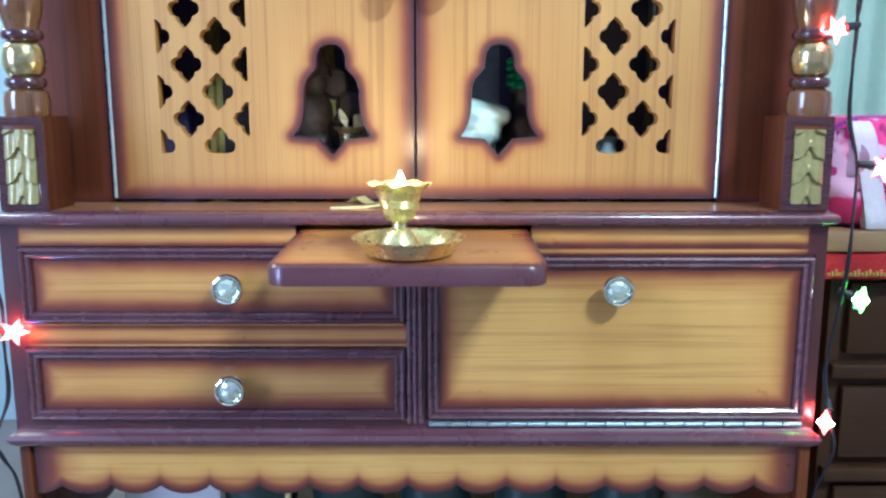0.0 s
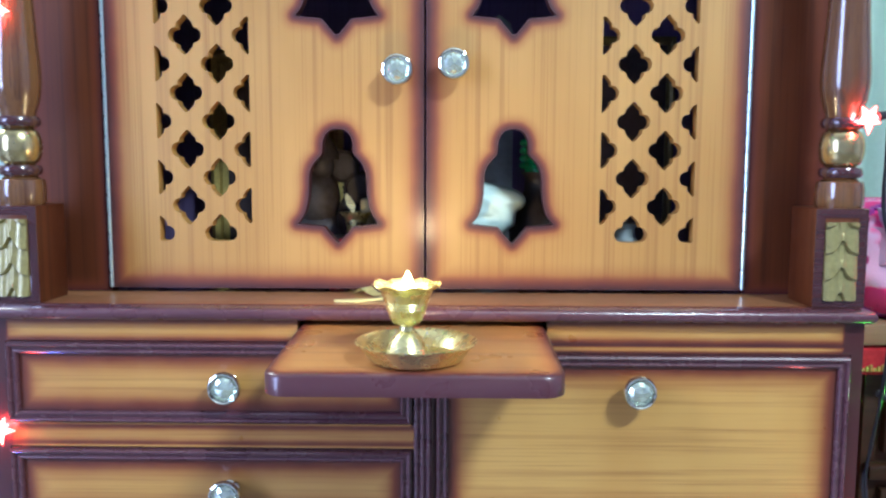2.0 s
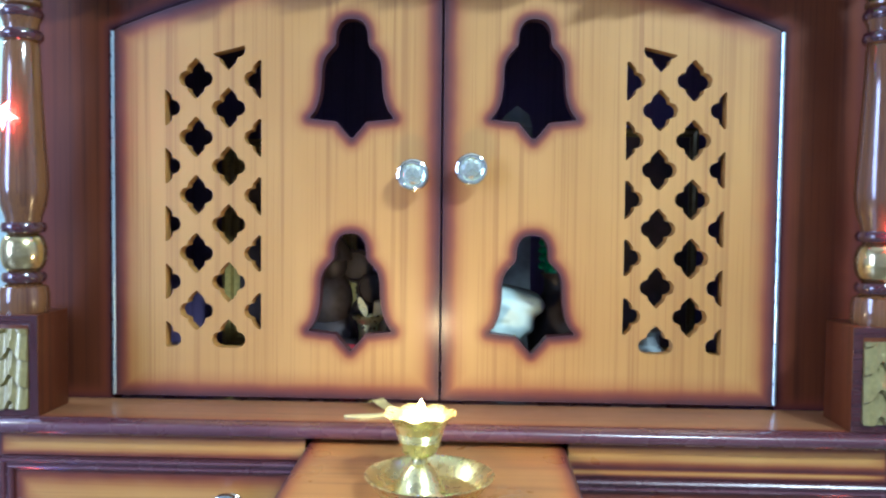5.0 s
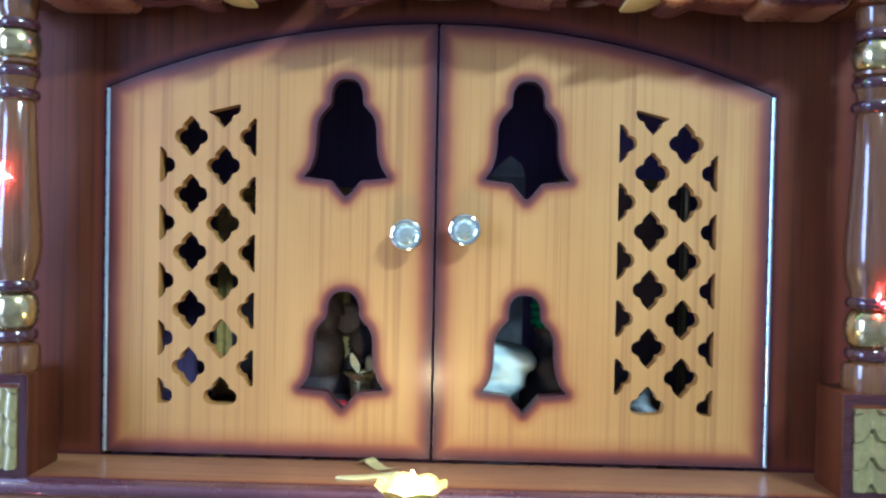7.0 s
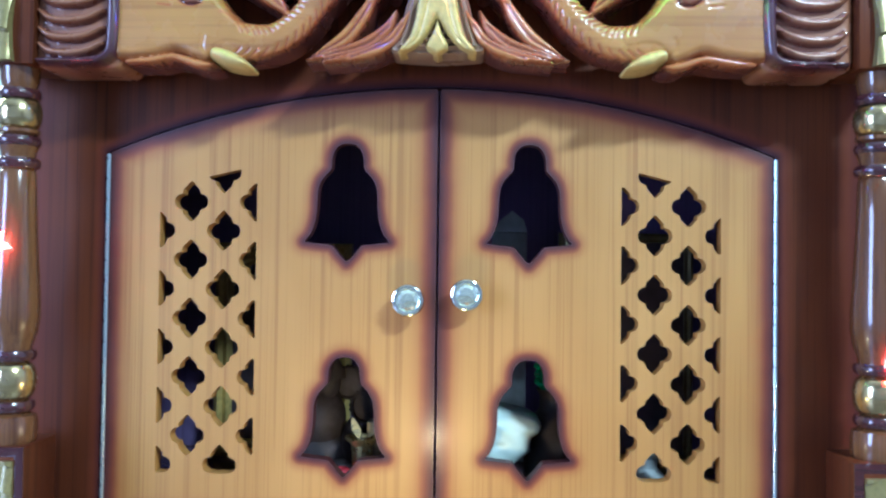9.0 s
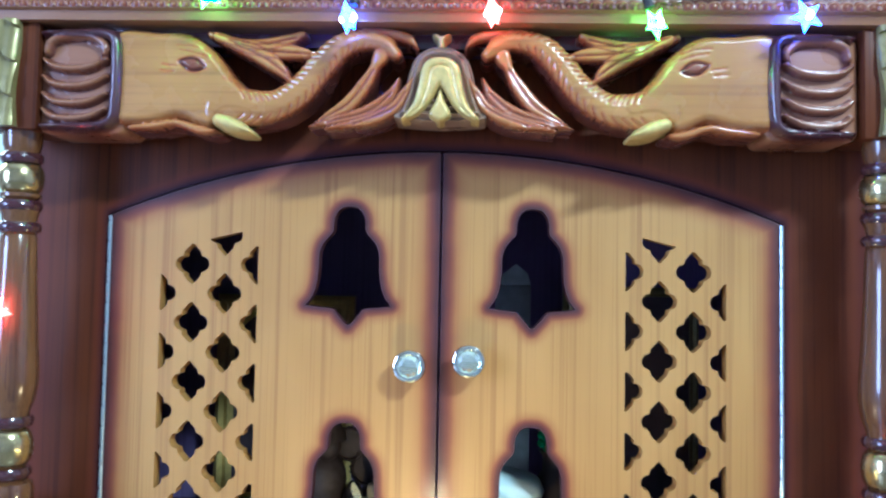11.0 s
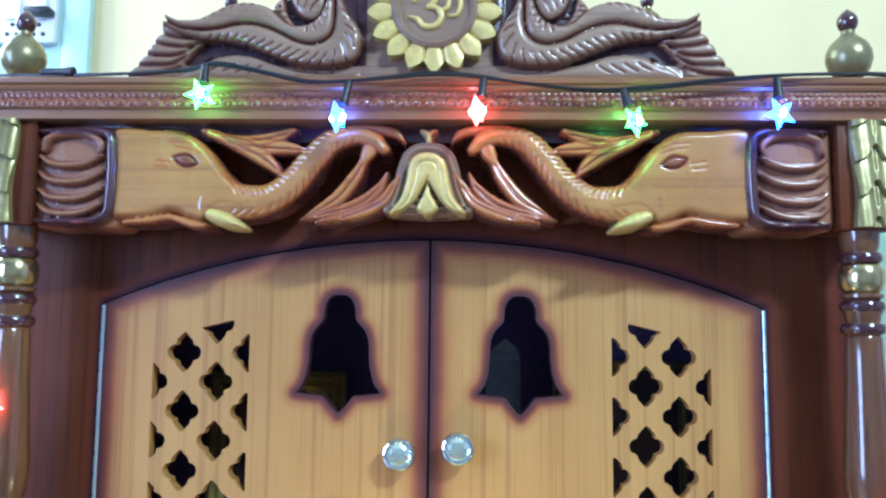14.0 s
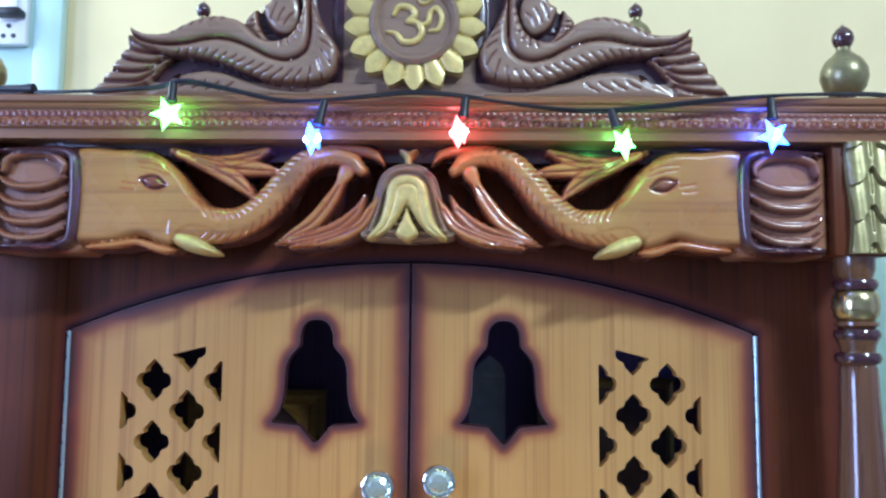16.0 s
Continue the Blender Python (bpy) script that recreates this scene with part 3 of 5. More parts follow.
def border(x, z):
    p = ((x + 10) / 0.0115) % 1.0 - 0.5
    v = (z - 1.0545) / 0.0125
    arcs = np.exp(-((np.hypot(p * 0.0115, z - 1.0555) - 0.0052) / 0.0011) ** 2)
    bead = np.exp(-((np.hypot(p * 0.0115, z - 1.0572) / 0.0021) ** 2))
    rope = 0.5 + 0.5 * np.cos(2 * np.pi * ((x + 10) / 0.0058 + v))
    return 0.0021 * np.maximum.reduce([arcs, bead, 0.7 * rope * np.exp(-((z - 1.0655) / 0.0013) ** 2)])


sheet("carved_border", M_LEDGE, corn, d_box(-0.43, 0.43, 1.0543, 1.0682), (-0.43, 0.43, 1.0543, 1.0682), 0.0012, FACE - 0.0143, FACE - 0.0135, height=border, lacquer=lambda x, z: 0.70 - 330 * border(x, z), closed=False, label="carved shell border")

# finials
def h_of(q):
    return q[1]


fin_prof = [(0.0135, 0.0), (0.0140, 0.004), (0.0100, 0.007), (0.0085, 0.010), (0.0130, 0.014), (0.0185, 0.021), (0.0212, 0.030), (0.0205, 0.038), (0.0165, 0.046), (0.0100, 0.052), (0.0062, 0.056), (0.0058, 0.059), (0.0082, 0.062), (0.0098, 0.067), (0.0092, 0.072), (0.0060, 0.0765), (0.0030, 0.0790), (0.0, 0.0815)]
for x, y, z, sc in ((-0.402, -0.058, 1.0805, 1), (0.402, -0.058, 1.0805, 1), (-0.240, 0.08, 1.173, 0.82), (0.242, 0.08, 1.173, 0.82)):
    fin = part("finial", lathe(bmesh.new(), [(r * sc, h * sc) for r, h in fin_prof if h < 0.0135 or h > 0.0585], (x, y, z), 28), M_RING, temple, "turned finial with dark foot and knob")
    part("gold_bulb", lathe(bmesh.new(), [(r * sc, h * sc) for r, h in [(0.0088, 0.0125)] + [q for q in fin_prof if 0.0135 < h_of(q) < 0.0585] + [(0.0062, 0.0590)]], (x, y, z), 28), M_OLIVE, fin, "olive gold painted bulb")
roof = bmesh.new()
box(roof, -0.232, 0.232, 0.065, 0.36, 1.080, 1.150, 0.002)
box(roof, -0.258, 0.258, 0.060, 0.365, 1.150, 1.173, 0.003)
part("roof_box", roof, M_STILE, temple, "dark stepped roof behind the crest")


# Carved frieze: two elephant heads facing a lotus
def U(px, py):
    """Drawing units of the frieze cartoon to metres."""
    return (px - 722) / 1990, 1.006 - (py - 327) / 2000


def stroke(pts, n=8):
    return d_line(spline([(*U(a, b), r / 1990) for a, b, r in pts], n))


def blob(pts, n=6):
    return d_poly(spline([U(a, b) for a, b in pts], n, True))


def line(pts, n=6):
    f = d_line(spline([U(a, b) for a, b in pts], n))
    return lambda x, z: -f(x, z)


def barbs(path, step, lo, hi, lean, side):
    """Short slanted knife cuts beside a centre line (x, y, half-width): from lo to hi of the half-width, swept along by lean."""
    q = spline(path, 24)
    run = np.concatenate([[0], np.cumsum(np.hypot(*np.diff(q[:, :2], axis=0).T))])
    out = []
    for at in np.arange(step * 0.5, run[-1], step):
        i = min(int(np.searchsorted(run, at)), len(q) - 2)
        t = q[i + 1, :2] - q[i, :2]
        t = t / max(np.hypot(*t), 1e-6)
        nrm, r = np.array((-t[1], t[0])) * side, q[i, 2]
        a = q[i, :2] + nrm * r * lo
        b = q[i, :2] + nrm * r * hi + t * lean * r
        out.append([tuple(a), tuple((a + b) / 2 + nrm * 0.06 * r), tuple(b)])
    return out


head = blob([(1322, 262), (1240, 260), (1192, 262), (1160, 278), (1130, 305), (1100, 345), (1068, 372), (1040, 395), (1060, 425), (1110, 420), (1140, 446), (1170, 440), (1200, 428), (1240, 437), (1285, 441), (1322, 432), (1324, 350)])
trunk = stroke([(1140, 392, 46), (1080, 402, 36), (1022, 396, 30), (978, 366, 29), (942, 322, 27), (908, 287, 25), (866, 273, 21), (828, 280, 17), (806, 300, 13)])
flames = [stroke(p) for p in (
    [(834, 304, 17), (846, 326, 11), (862, 356, 15), (890, 392, 16), (922, 414, 12), (954, 430, 3)],
    [(798, 345, 4), (815, 378, 12), (850, 406, 15), (900, 424, 11), (962, 436, 3)],
    [(768, 340, 3), (786, 372, 10), (806, 402, 12), (850, 426, 11), (930, 442, 4)],
    [(978, 264, 9), (1010, 276, 13), (1065, 285, 13), (1120, 275, 10), (1150, 265, 8)],
    [(940, 308, 3), (985, 300, 14), (1050, 296, 15), (1130, 275, 10)],
    [(995, 356, 3), (1022, 328, 15), (1066, 302, 15), (1135, 272, 10)],
    [(768, 286, 5), (786, 268, 11), (830, 260, 10), (870, 256, 6)])]
veins = [line(p, 4) for p in ([(846, 330), (866, 362), (894, 396), (940, 424)], [(812, 374), (852, 408), (930, 430)], [(786, 374), (812, 406), (880, 434)], [(990, 272), (1060, 285), (1130, 270)], [(960, 304), (1050, 297), (1110, 280)], [(1005, 342), (1040, 316), (1100, 286)])]
lip = stroke([(1132, 448, 5), (1148, 449, 8), (1168, 445, 9), (1205, 434, 8), (1245, 440, 8), (1290, 444, 6)])
fr_shape = union(head, trunk, lip, *flames)
TRUNK = [(1110, 396, 40), (1060, 402, 33), (1022, 396, 30), (978, 366, 29), (942, 322, 27), (908, 287, 25), (866, 273, 21)]
hatch = [line(p, 2) for p in barbs(TRUNK, 13, 0.98, 0.30, 0.55, 1) + barbs(TRUNK, 17, 0.92, 0.45, 0.60, -1)]
eye = stroke([(1156, 332, 2), (1176, 327, 11), (1198, 322, 2)], 6)
brow = [line([(1148 + 3 * k, 312 - 11 * k), (1175, 304 - 11 * k), (1200 + 6 * k, 300 - 9 * k)], 3) for k in range(2)] + [line([(1205 + 5 * k, 330 + 10 * k), (1232 + 3 * k, 326 + 12 * k)], 2) for k in range(2)]
jaw = line([(1136, 432), (1150, 418), (1148, 398)], 4)


def fr_height(x, z):
    h = 0.022 * pillow(head(x, z), 0.010) * (head(x, z) > 0)
    t = trunk(x, z)
    h = np.maximum(h, np.where(t > 0, 0.0105 + 0.0105 * pillow(t, 0.013), 0))
    for k, f in enumerate(flames):
        d = f(x, z)
        h = np.maximum(h, np.where(d > 0, (0.008 + 0.003 * (k % 3)) + 0.008 * pillow(d, 0.0055), 0))
    d = lip(x, z)
    h = np.maximum(h, np.where(d > 0, 0.014 + 0.008 * pillow(d, 0.004), 0))
    for g in hatch:
        h -= 0.0015 * np.exp(-(g(x, z) / 0.0010) ** 2)
    for g in veins:
        h -= 0.0022 * np.exp(-(g(x, z) / 0.0014) ** 2) * (trunk(x, z) < 0) * (head(x, z) < 0)
    for g in brow:
        h -= 0.0007 * np.exp(-(g(x, z) / 0.0008) ** 2)
    e = eye(x, z)
    h += 0.0022 * pillow(np.maximum(e, 0), 0.004) - 0.0022 * np.exp(-(e / 0.0012) ** 2)
    h -= 0.0008 * np.exp(-(jaw(x, z) / 0.0014) ** 2)
    return h


def fr_lac(x, z):
    out = np.maximum(0.85 * fade(fr_shape(x, z), 0.006), 0.6 * fade(np.abs(trunk(x, z)), 0.0028) * (x < 0.2))
    for f in flames:
        out = np.maximum(out, 0.8 * fade(np.abs(f(x, z)), 0.003) * (head(x, z) < 0) * (trunk(x, z) < 0))
    for g in veins:
        out = np.maximum(out, 0.8 * np.exp(-(g(x, z) / 0.0014) ** 2) * (trunk(x, z) < 0) * (head(x, z) < 0))
    out = np.maximum(out, np.maximum(np.exp(-(eye(x, z) / 0.0020) ** 2), 0.75 * (eye(x, z) > 0)))
    for g in hatch + brow:
        out = np.maximum(out, 0.75 * np.exp(-(g(x, z) / 0.0008) ** 2))
    return np.maximum(out, 0.75 * (flames[1](x, z) > -0.001) * (head(x, z) < 0) * (trunk(x, z) < 0) * 0.6)


ear_shape = d_box(0.2975, 0.3740, 0.9425, 1.0395, 0.009)
arcs = [d_line(spline([(0.3120, z + 0.006, 0.0030), (0.3260, z - 0.001, 0.0040), (0.3420, z - 0.0032, 0.0042), (0.3580, z - 0.001, 0.0036), (0.3665, z + 0.006, 0.0022)], 6)) for z in (1.0045, 0.9885, 0.9725, 0.9580)]
arcs.append(d_line(spline([(0.3150, 1.012, 0.0030), (0.3130, 1.022, 0.0042), (0.3240, 1.0310, 0.0045), (0.3440, 1.0325, 0.0045), (0.3600, 1.0270, 0.0040), (0.3640, 1.0160, 0.003)], 6)))
bank = d_line(spline([(0.3660, 1.034, 0.003), (0.340, 1.0350, 0.004), (0.3080, 1.0320, 0.0055), (0.3030, 1.012, 0.0062), (0.3030, 0.975, 0.0062), (0.3070, 0.953, 0.0055), (0.330, 0.9475, 0.0045), (0.3660, 0.9480, 0.003)], 8))


def ear_height(x, z):
    h = 0.009 + 0.004 * pillow(ear_shape(x, z), 0.008)
    for f in arcs:
        d = f(x, z)
        h = np.maximum(h, np.where(d > 0, 0.011 + 0.012 * pillow(d, 0.0042), 0))
    d = bank(x, z)
    return np.maximum(h, np.where(d > 0, 0.013 + 0.013 * pillow(d, 0.006), 0))


ear_lac = lambda x, z: np.maximum.reduce([0.75 * fade(np.abs(f(x, z)), 0.0032) for f in arcs] + [0.6 * fade(np.abs(bank(x, z)), 0.003), 0.85 * (bank(x, z) > 0)])
tusk = stroke([(1064, 452, 4), (1082, 445, 11), (1104, 437, 15), (1124, 430, 13)])
M_EAR = wood("ear_teak", (0.32, 0.150, 0.070, 1), (0.25, 0.115, 0.056, 1), (0.13, 0.052, 0.034, 1), "x", rough=0.28, coat=0.8, edge=(0.045, 0.016, 0.026, 1), streaks=0.5)


def wide(f):
    """The ear drawing, spread a little about its middle."""
    return lambda x, z: f(0.33575 + (x - 0.33425) / 1.09, z)


frieze = part("frieze_rail", boxed(-0.376, 0.376, -0.052, -0.030, 1.0300, 1.0440, 0.001), M_DARK, temple, "dark rail behind the carved elephants")
for s in (-1, 1):
    sheet("elephant_head", M_CARVE, frieze, fr_shape, (0.012, 0.304, 0.935, 1.046), 0.0012, -0.058, -0.034, height=fr_height, lacquer=fr_lac, mirror=s, closed=False, label="glossy carved elephant head with raised trunk")
    sheet("ear_panel", M_EAR, frieze, wide(ear_shape), (0.291, 0.3775, 0.940, 1.042), 0.0012, -0.060, -0.020, height=wide(ear_height), lacquer=wide(ear_lac), mirror=s, closed=False, label="carved ear panel with curved ridges")
    sheet("tusk", M_GOLD, frieze, tusk, (0.160, 0.212, 0.935, 0.965), 0.0010, -0.074, -0.050, height=lambda x, z: 0.014 * pillow(tusk(x, z), 0.007), mirror=s, closed=False, label="gold-painted tusk")


def sym(pts, n=6):
    """A closed outline symmetric about the middle, from its right half."""
    r = spline([U(a, b) for a, b in pts], n)
    return d_poly(np.vstack([r, r[::-1] * (-1, 1)]))


lotus = sym([(722, 288), (746, 292), (768, 308), (780, 338), (787, 370), (798, 400), (806, 420), (775, 425), (722, 428)])
gold_a = sym([(722, 314), (741, 318), (756, 334), (762, 366), (772, 398), (793, 427), (766, 420), (746, 402), (733, 382), (722, 364)])
gold_b = sym([(722, 368), (730, 392), (742, 418), (722, 432)])
crease = line([(722, 331), (738, 337), (746, 368), (756, 400), (774, 418)])
sheet("lotus_back", M_CREST, frieze, lotus, (-0.045, 0.045, 0.945, 1.03), 0.0011, -0.062, -0.034, height=lambda x, z: 0.010 + 0.006 * pillow(lotus(x, z), 0.006) + 0.0022 * np.cos(lotus(x, z) / 0.0032 * np.pi), closed=False, label="dark ridged lotus petals")
sheet("lotus_gold", M_GOLD, frieze, union(gold_a, gold_b), (-0.042, 0.042, 0.950, 1.015), 0.0010, -0.070, -0.055,
      height=lambda x, z: 0.012 + 0.005 * pillow(np.maximum(gold_a(x, z), gold_b(x, z)), 0.0045) + 0.006 * np.clip((z - 0.95) / 0.06, 0, 1) - 0.0016 * np.exp(-(crease(np.abs(x), z) / 0.0010) ** 2), closed=False, label="gold-painted lotus")
bud = sym([(722, 262), (734, 258), (740, 262), (730, 275), (727, 292), (722, 292)])
sheet("lotus_bud", M_GOLD, frieze, bud, (-0.012, 0.012, 1.02, 1.046), 0.0010, -0.064, -0.040, height=lambda x, z: 0.010 * pillow(bud(x, z), 0.006), closed=False)


# Crest: sun with the sacred sign between two carved birds
def W(px, py):
    return (px - 722) / 1965, 1.087 + (170 - py) / 1917


def wstroke(pts, n=8):
    return d_line(spline([(*W(a, b), r / 1965) for a, b, r in pts], n))


def wblob(pts, n=6):
    return d_poly(spline([W(a, b) for a, b in pts], n, True))


def wline(pts, n=5):
    f = d_line(spline([W(a, b) for a, b in pts], n))
    return lambda x, z: -f(x, z)


GROOVE = [(893, -60), (899, 0), (898, 55), (902, 88), (916, 105), (940, 112), (969, 106), (997, 92), (1026, 80), (1054, 74), (1082, 75), (1114, 82), (1150, 85), (1189, 80), (1216, 66)]
BACK = [(924, -60), (913, 0), (916, 34), (926, 58), (945, 74), (975, 78), (1000, 62), (1019, 45), (1047, 35), (1075, 34), (1104, 41), (1132, 54), (1157, 65), (1190, 66), (1212, 58), (1227, 48)]
BELLY = [(872, -60), (893, -5), (874, 50), (853, 80), (846, 106), (858, 140), (891, 152), (926, 154), (962, 151), (997, 140), (1033, 126), (1068, 113), (1104, 106), (1139, 104), (1180, 94), (1226, 74)]


def between(a, b, n=5):
    """The area between two lines drawn the same way."""
    return d_poly([W(*q) for q in np.vstack([spline(a, n), spline(b, n)[::-1]])])


def centre(a, b, first, last, n=16):
    """The line midway between two lines, with the half-width."""
    p, q = spline(a, 12), spline(b, 12)
    out = []
    for t in np.linspace(first, last, n):
        u, v = p[int(t * (len(p) - 1))], q[int(t * (len(q) - 1))]
        out.append((*((u + v) / 2), float(np.hypot(*(u - v))) / 2))
    return out


bar = d_box(0.0, 0.275, 1.0805, 1.0990, 0.003)
upper, lower = between(BACK, GROOVE), between(GROOVE, BELLY)
fan = wblob([(1146, 104), (1189, 84), (1216, 68), (1227, 62), (1228, 84), (1238, 97), (1244, 106), (1252, 118), (1258, 128), (1266, 138), (1274, 148), (1284, 160), (1290, 173), (1206, 173), (1192, 156), (1164, 122)], 4)
feathers = [wblob(q, 4) for q in ([(917, 20), (922, 48), (940, 64), (962, 58), (978, 40), (986, 14), (976, 6), (962, -14), (940, -22), (926, -10)], [(968, 78), (984, 60), (994, 34), (996, 14), (1006, 22), (1020, 42), (1004, 60), (988, 74)])]
low = between([(850, 158), (930, 160), (1011, 142), (1047, 130), (1086, 125), (1121, 130), (1150, 141), (1196, 170)], [(850, 173), (930, 173), (1011, 173), (1047, 173), (1086, 173), (1121, 173), (1150, 173), (1196, 173)])
mid = wblob([(740, -60), (840, -60), (862, 20), (850, 120), (860, 160), (740, 165)])
window_ = d_poly([W(*q) for q in ((1133, 126), (1134, 142), (1151, 135))])
fill = d_poly(spline([W(*q) for q in ((745, 168), (760, -40), (850, -60), (935, -38), (968, -3), (992, 18), (1014, 42), (1050, 42), (1090, 44), (1140, 66), (1190, 80), (1226, 100), (1256, 145), (1270, 170), (1000, 170))], 3, True))
crest_shape = less(union(bar, fan, upper, lower, low, mid, fill, *feathers), window_)
# knife cuts: along the back, along the belly, down the neck and across the low wedge
cuts = [wline(p, 2) for p in barbs(centre(BACK, GROOVE, 0.08, 0.30), 15, 1.0, 0.2, 0.5, -1) + barbs(centre(BACK, GROOVE, 0.52, 0.86), 18, 0.98, 0.30, 0.9, -1)
        + barbs(centre(GROOVE, BELLY, 0.12, 0.84), 17, 0.00, 0.66, 0.7, 1) + barbs(centre(BACK, GROOVE, 0.40, 0.52), 16, 0.95, 0.5, 0.6, -1)]
cuts += [wline([(1036 + 24 * i, 148 - 2 * i), (1046 + 24 * i, 155 - 2 * i), (1060 + 24 * i, 162 - 2 * i)], 2) for i in range(5)]
cuts += [wline([(930 + 15 * i, 26 - 9 * i), (940 + 13 * i, 36 - 7 * i), (946 + 12 * i, 48 - 6 * i)], 2) for i in range(3)]
plumes = [wline(q, 5) for q in ([(1150, 104), (1176, 114), (1210, 112), (1246, 104)], [(1168, 114), (1192, 129), (1224, 131), (1262, 127)], [(1180, 132), (1204, 147), (1240, 149), (1280, 148)], [(1194, 152), (1220, 163), (1260, 167), (1290, 168)], [(1150, 98), (1180, 98), (1208, 94), (1232, 84)])]
spine = wline(GROOVE[1:], 6)

def crest_h(x, z):
    h = np.where(bar(x, z) > 0, 0.006, 0.001)
    for f, lo, hi, r in ((mid, 0.001, 0.003, 0.01), (low, 0.003, 0.006, 0.008), (fan, 0.008, 0.006, 0.008), (feathers[1], 0.006, 0.006, 0.007), (feathers[0], 0.008, 0.006, 0.008), (lower, 0.011, 0.009, 0.008), (upper, 0.014, 0.007, 0.0065)):
        d = f(x, z)
        h = np.maximum(h, np.where(d > 0, lo + hi * pillow(d, r), 0))
    body = np.maximum(upper(x, z), lower(x, z))
    for g in plumes:
        h -= 0.0045 * np.exp(-(g(x, z) / 0.0020) ** 2) * (body < 0.001)
    for g in cuts:
        h -= 0.0016 * np.exp(-(g(x, z) / 0.0008) ** 2)
    return h


def crest_l(x, z):
    body, bits = np.maximum(upper(x, z), lower(x, z)), np.maximum.reduce([f(x, z) for f in [low, fan] + feathers])
    out = 0.55 * fade(crest_shape(x, z), 0.006)
    for g in cuts:
        out = np.maximum(out, 0.8 * np.exp(-(g(x, z) / 0.0009) ** 2))
    for g in plumes:
        out = np.maximum(out, 0.75 * np.exp(-(g(x, z) / 0.0022) ** 2) * (body < 0))
    out = np.maximum.reduce([out, 0.75 * fade(np.abs(body), 0.0042), 0.8 * fade(np.abs(spine(x, z)), 0.0045)] + [0.7 * fade(np.abs(f(x, z)), 0.004) for f in feathers])
    # open ground behind the birds coloured dark for the shade in the gaps
    return np.maximum(out, 0.9 * (body < 0) * (bits < 0) * (bar(x, z) < 0) * (x > 0.06))


CY = -0.070
for s in (-1, 1):
    sheet("crest_bird", M_CREST, temple, crest_shape, (0.0, 0.292, 1.0805, 1.222), 0.0013, CY, CY + 0.016, height=crest_h, lacquer=crest_l, mirror=s, closed=False, label="glossy dark carved bird with feathered tail")

SX, SZ = 0.0050, 1.1530


def petals(x, z):
    a, r = np.arctan2(x - SX, z - SZ), np.hypot(x - SX, z - SZ)
    p = np.abs(((a / (2 * np.pi) * 17) % 1.0) - 0.5) * 2
    return 0.70 * (0.0640 - 0.0115 * p ** 1.35 - r)


def petal_h(x, z):
    a, r = np.arctan2(x - SX, z - SZ), np.hypot(x - SX, z - SZ)
    p = np.abs(((a / (2 * np.pi) * 17) % 1.0) - 0.5) * 2
    return 0.005 + 0.0022 * (1 - p ** 2) * (1 - 0.2 * (r - 0.04) / 0.02) - 0.002 * np.exp(-((p - 1) / 0.12) ** 2) 


sun = sheet("sun_petals", M_GOLD, temple, less(petals, d_disc(SX, SZ, 0.037)), (SX - 0.066, SX + 0.066, SZ - 0.066, SZ + 0.066), 0.0011, CY - 0.0120, CY - 0.002, height=petal_h, closed=False, label="gold-painted ring of sun petals")
my = pose(0, 0, 0, 90, 0, 0)
part("sun_disc", lathe(bmesh.new(), [(0.0395, 0.0), (0.0415, 0.013), (0.0405, 0.0185), (0.0370, 0.0210), (0.0340, 0.0185), (0.0325, 0.0145), (0.0, 0.0135)], (SX, CY - 0.002, SZ), 48, my), M_CREST, sun, "dark round disc with raised rim")
om_strokes = [[(-0.021, 0.006, .0022), (-0.016, 0.0135, .0028), (-0.006, 0.0125, .0030), (-0.002, 0.0060, .0030), (-0.008, 0.0000, .0026)],
              [(-0.008, 0.0000, .0022), (0.001, -0.0020, .0028), (0.0045, -0.010, .0032), (-0.001, -0.0185, .0032), (-0.012, -0.0190, .0030), (-0.0185, -0.0120, .0026), (-0.0275, -0.0100, .0012)],
              [(0.002, -0.0050, .0022), (0.010, -0.0010, .0026), (0.0120, 0.0080, .0026), (0.0180, 0.0120, .0028), (0.0225, 0.0040, .0028), (0.0195, -0.0075, .0026), (0.0120, -0.0090, .0018)],
              [(0.0005, 0.0205, .0010), (0.0065, 0.0165, .0020), (0.0140, 0.0195, .0010)], [(0.0072, 0.0225, .0022), (0.0074, 0.0240, .0016)]]
om = union(*[d_line(spline([(SX + 0.002 + a, SZ + b, r) for a, b, r in p], 8)) for p in om_strokes])
sheet("sacred_sign", M_GOLD, sun, om, (SX - 0.034, SX + 0.034, SZ - 0.03, SZ + 0.032), 0.0008, CY - 0.0160, CY - 0.014, height=lambda x, z: 0.001 + 0.0028 * pillow(om(x, z), 0.003), closed=False, label="gold-painted sacred sign")


# Brass lamp on its plate
plate_at = (0.0, -0.200, 0.4758)
plate = tagged(part("brass_plate", lathe(bmesh.new(), [(0.0, 0.0), (0.034, 0.0), (0.038, 0.0012), (0.0465, 0.0125), (0.0495, 0.0150), (0.0502, 0.0158), (0.0492, 0.0164), (0.0455, 0.0142), (0.0372, 0.0030), (0.034, 0.0020), (0.0, 0.0018)], plate_at, 56), M_BRASS, None), "shallow round brass plate on the wooden tray", "plate")
lamp = thing("oil_lamp", (-0.008, -0.197, 0.4762), "lit brass oil lamp with petalled cup on a brass plate", "oil lamp")
LX, LY, LZ = -0.008, -0.197, 0.4750


def lamp_turn(profile):
    """The lamp is a little squat: its profile drawn at full height, lowered to suit."""
    return [(r, 0.94 * h) for r, h in profile]


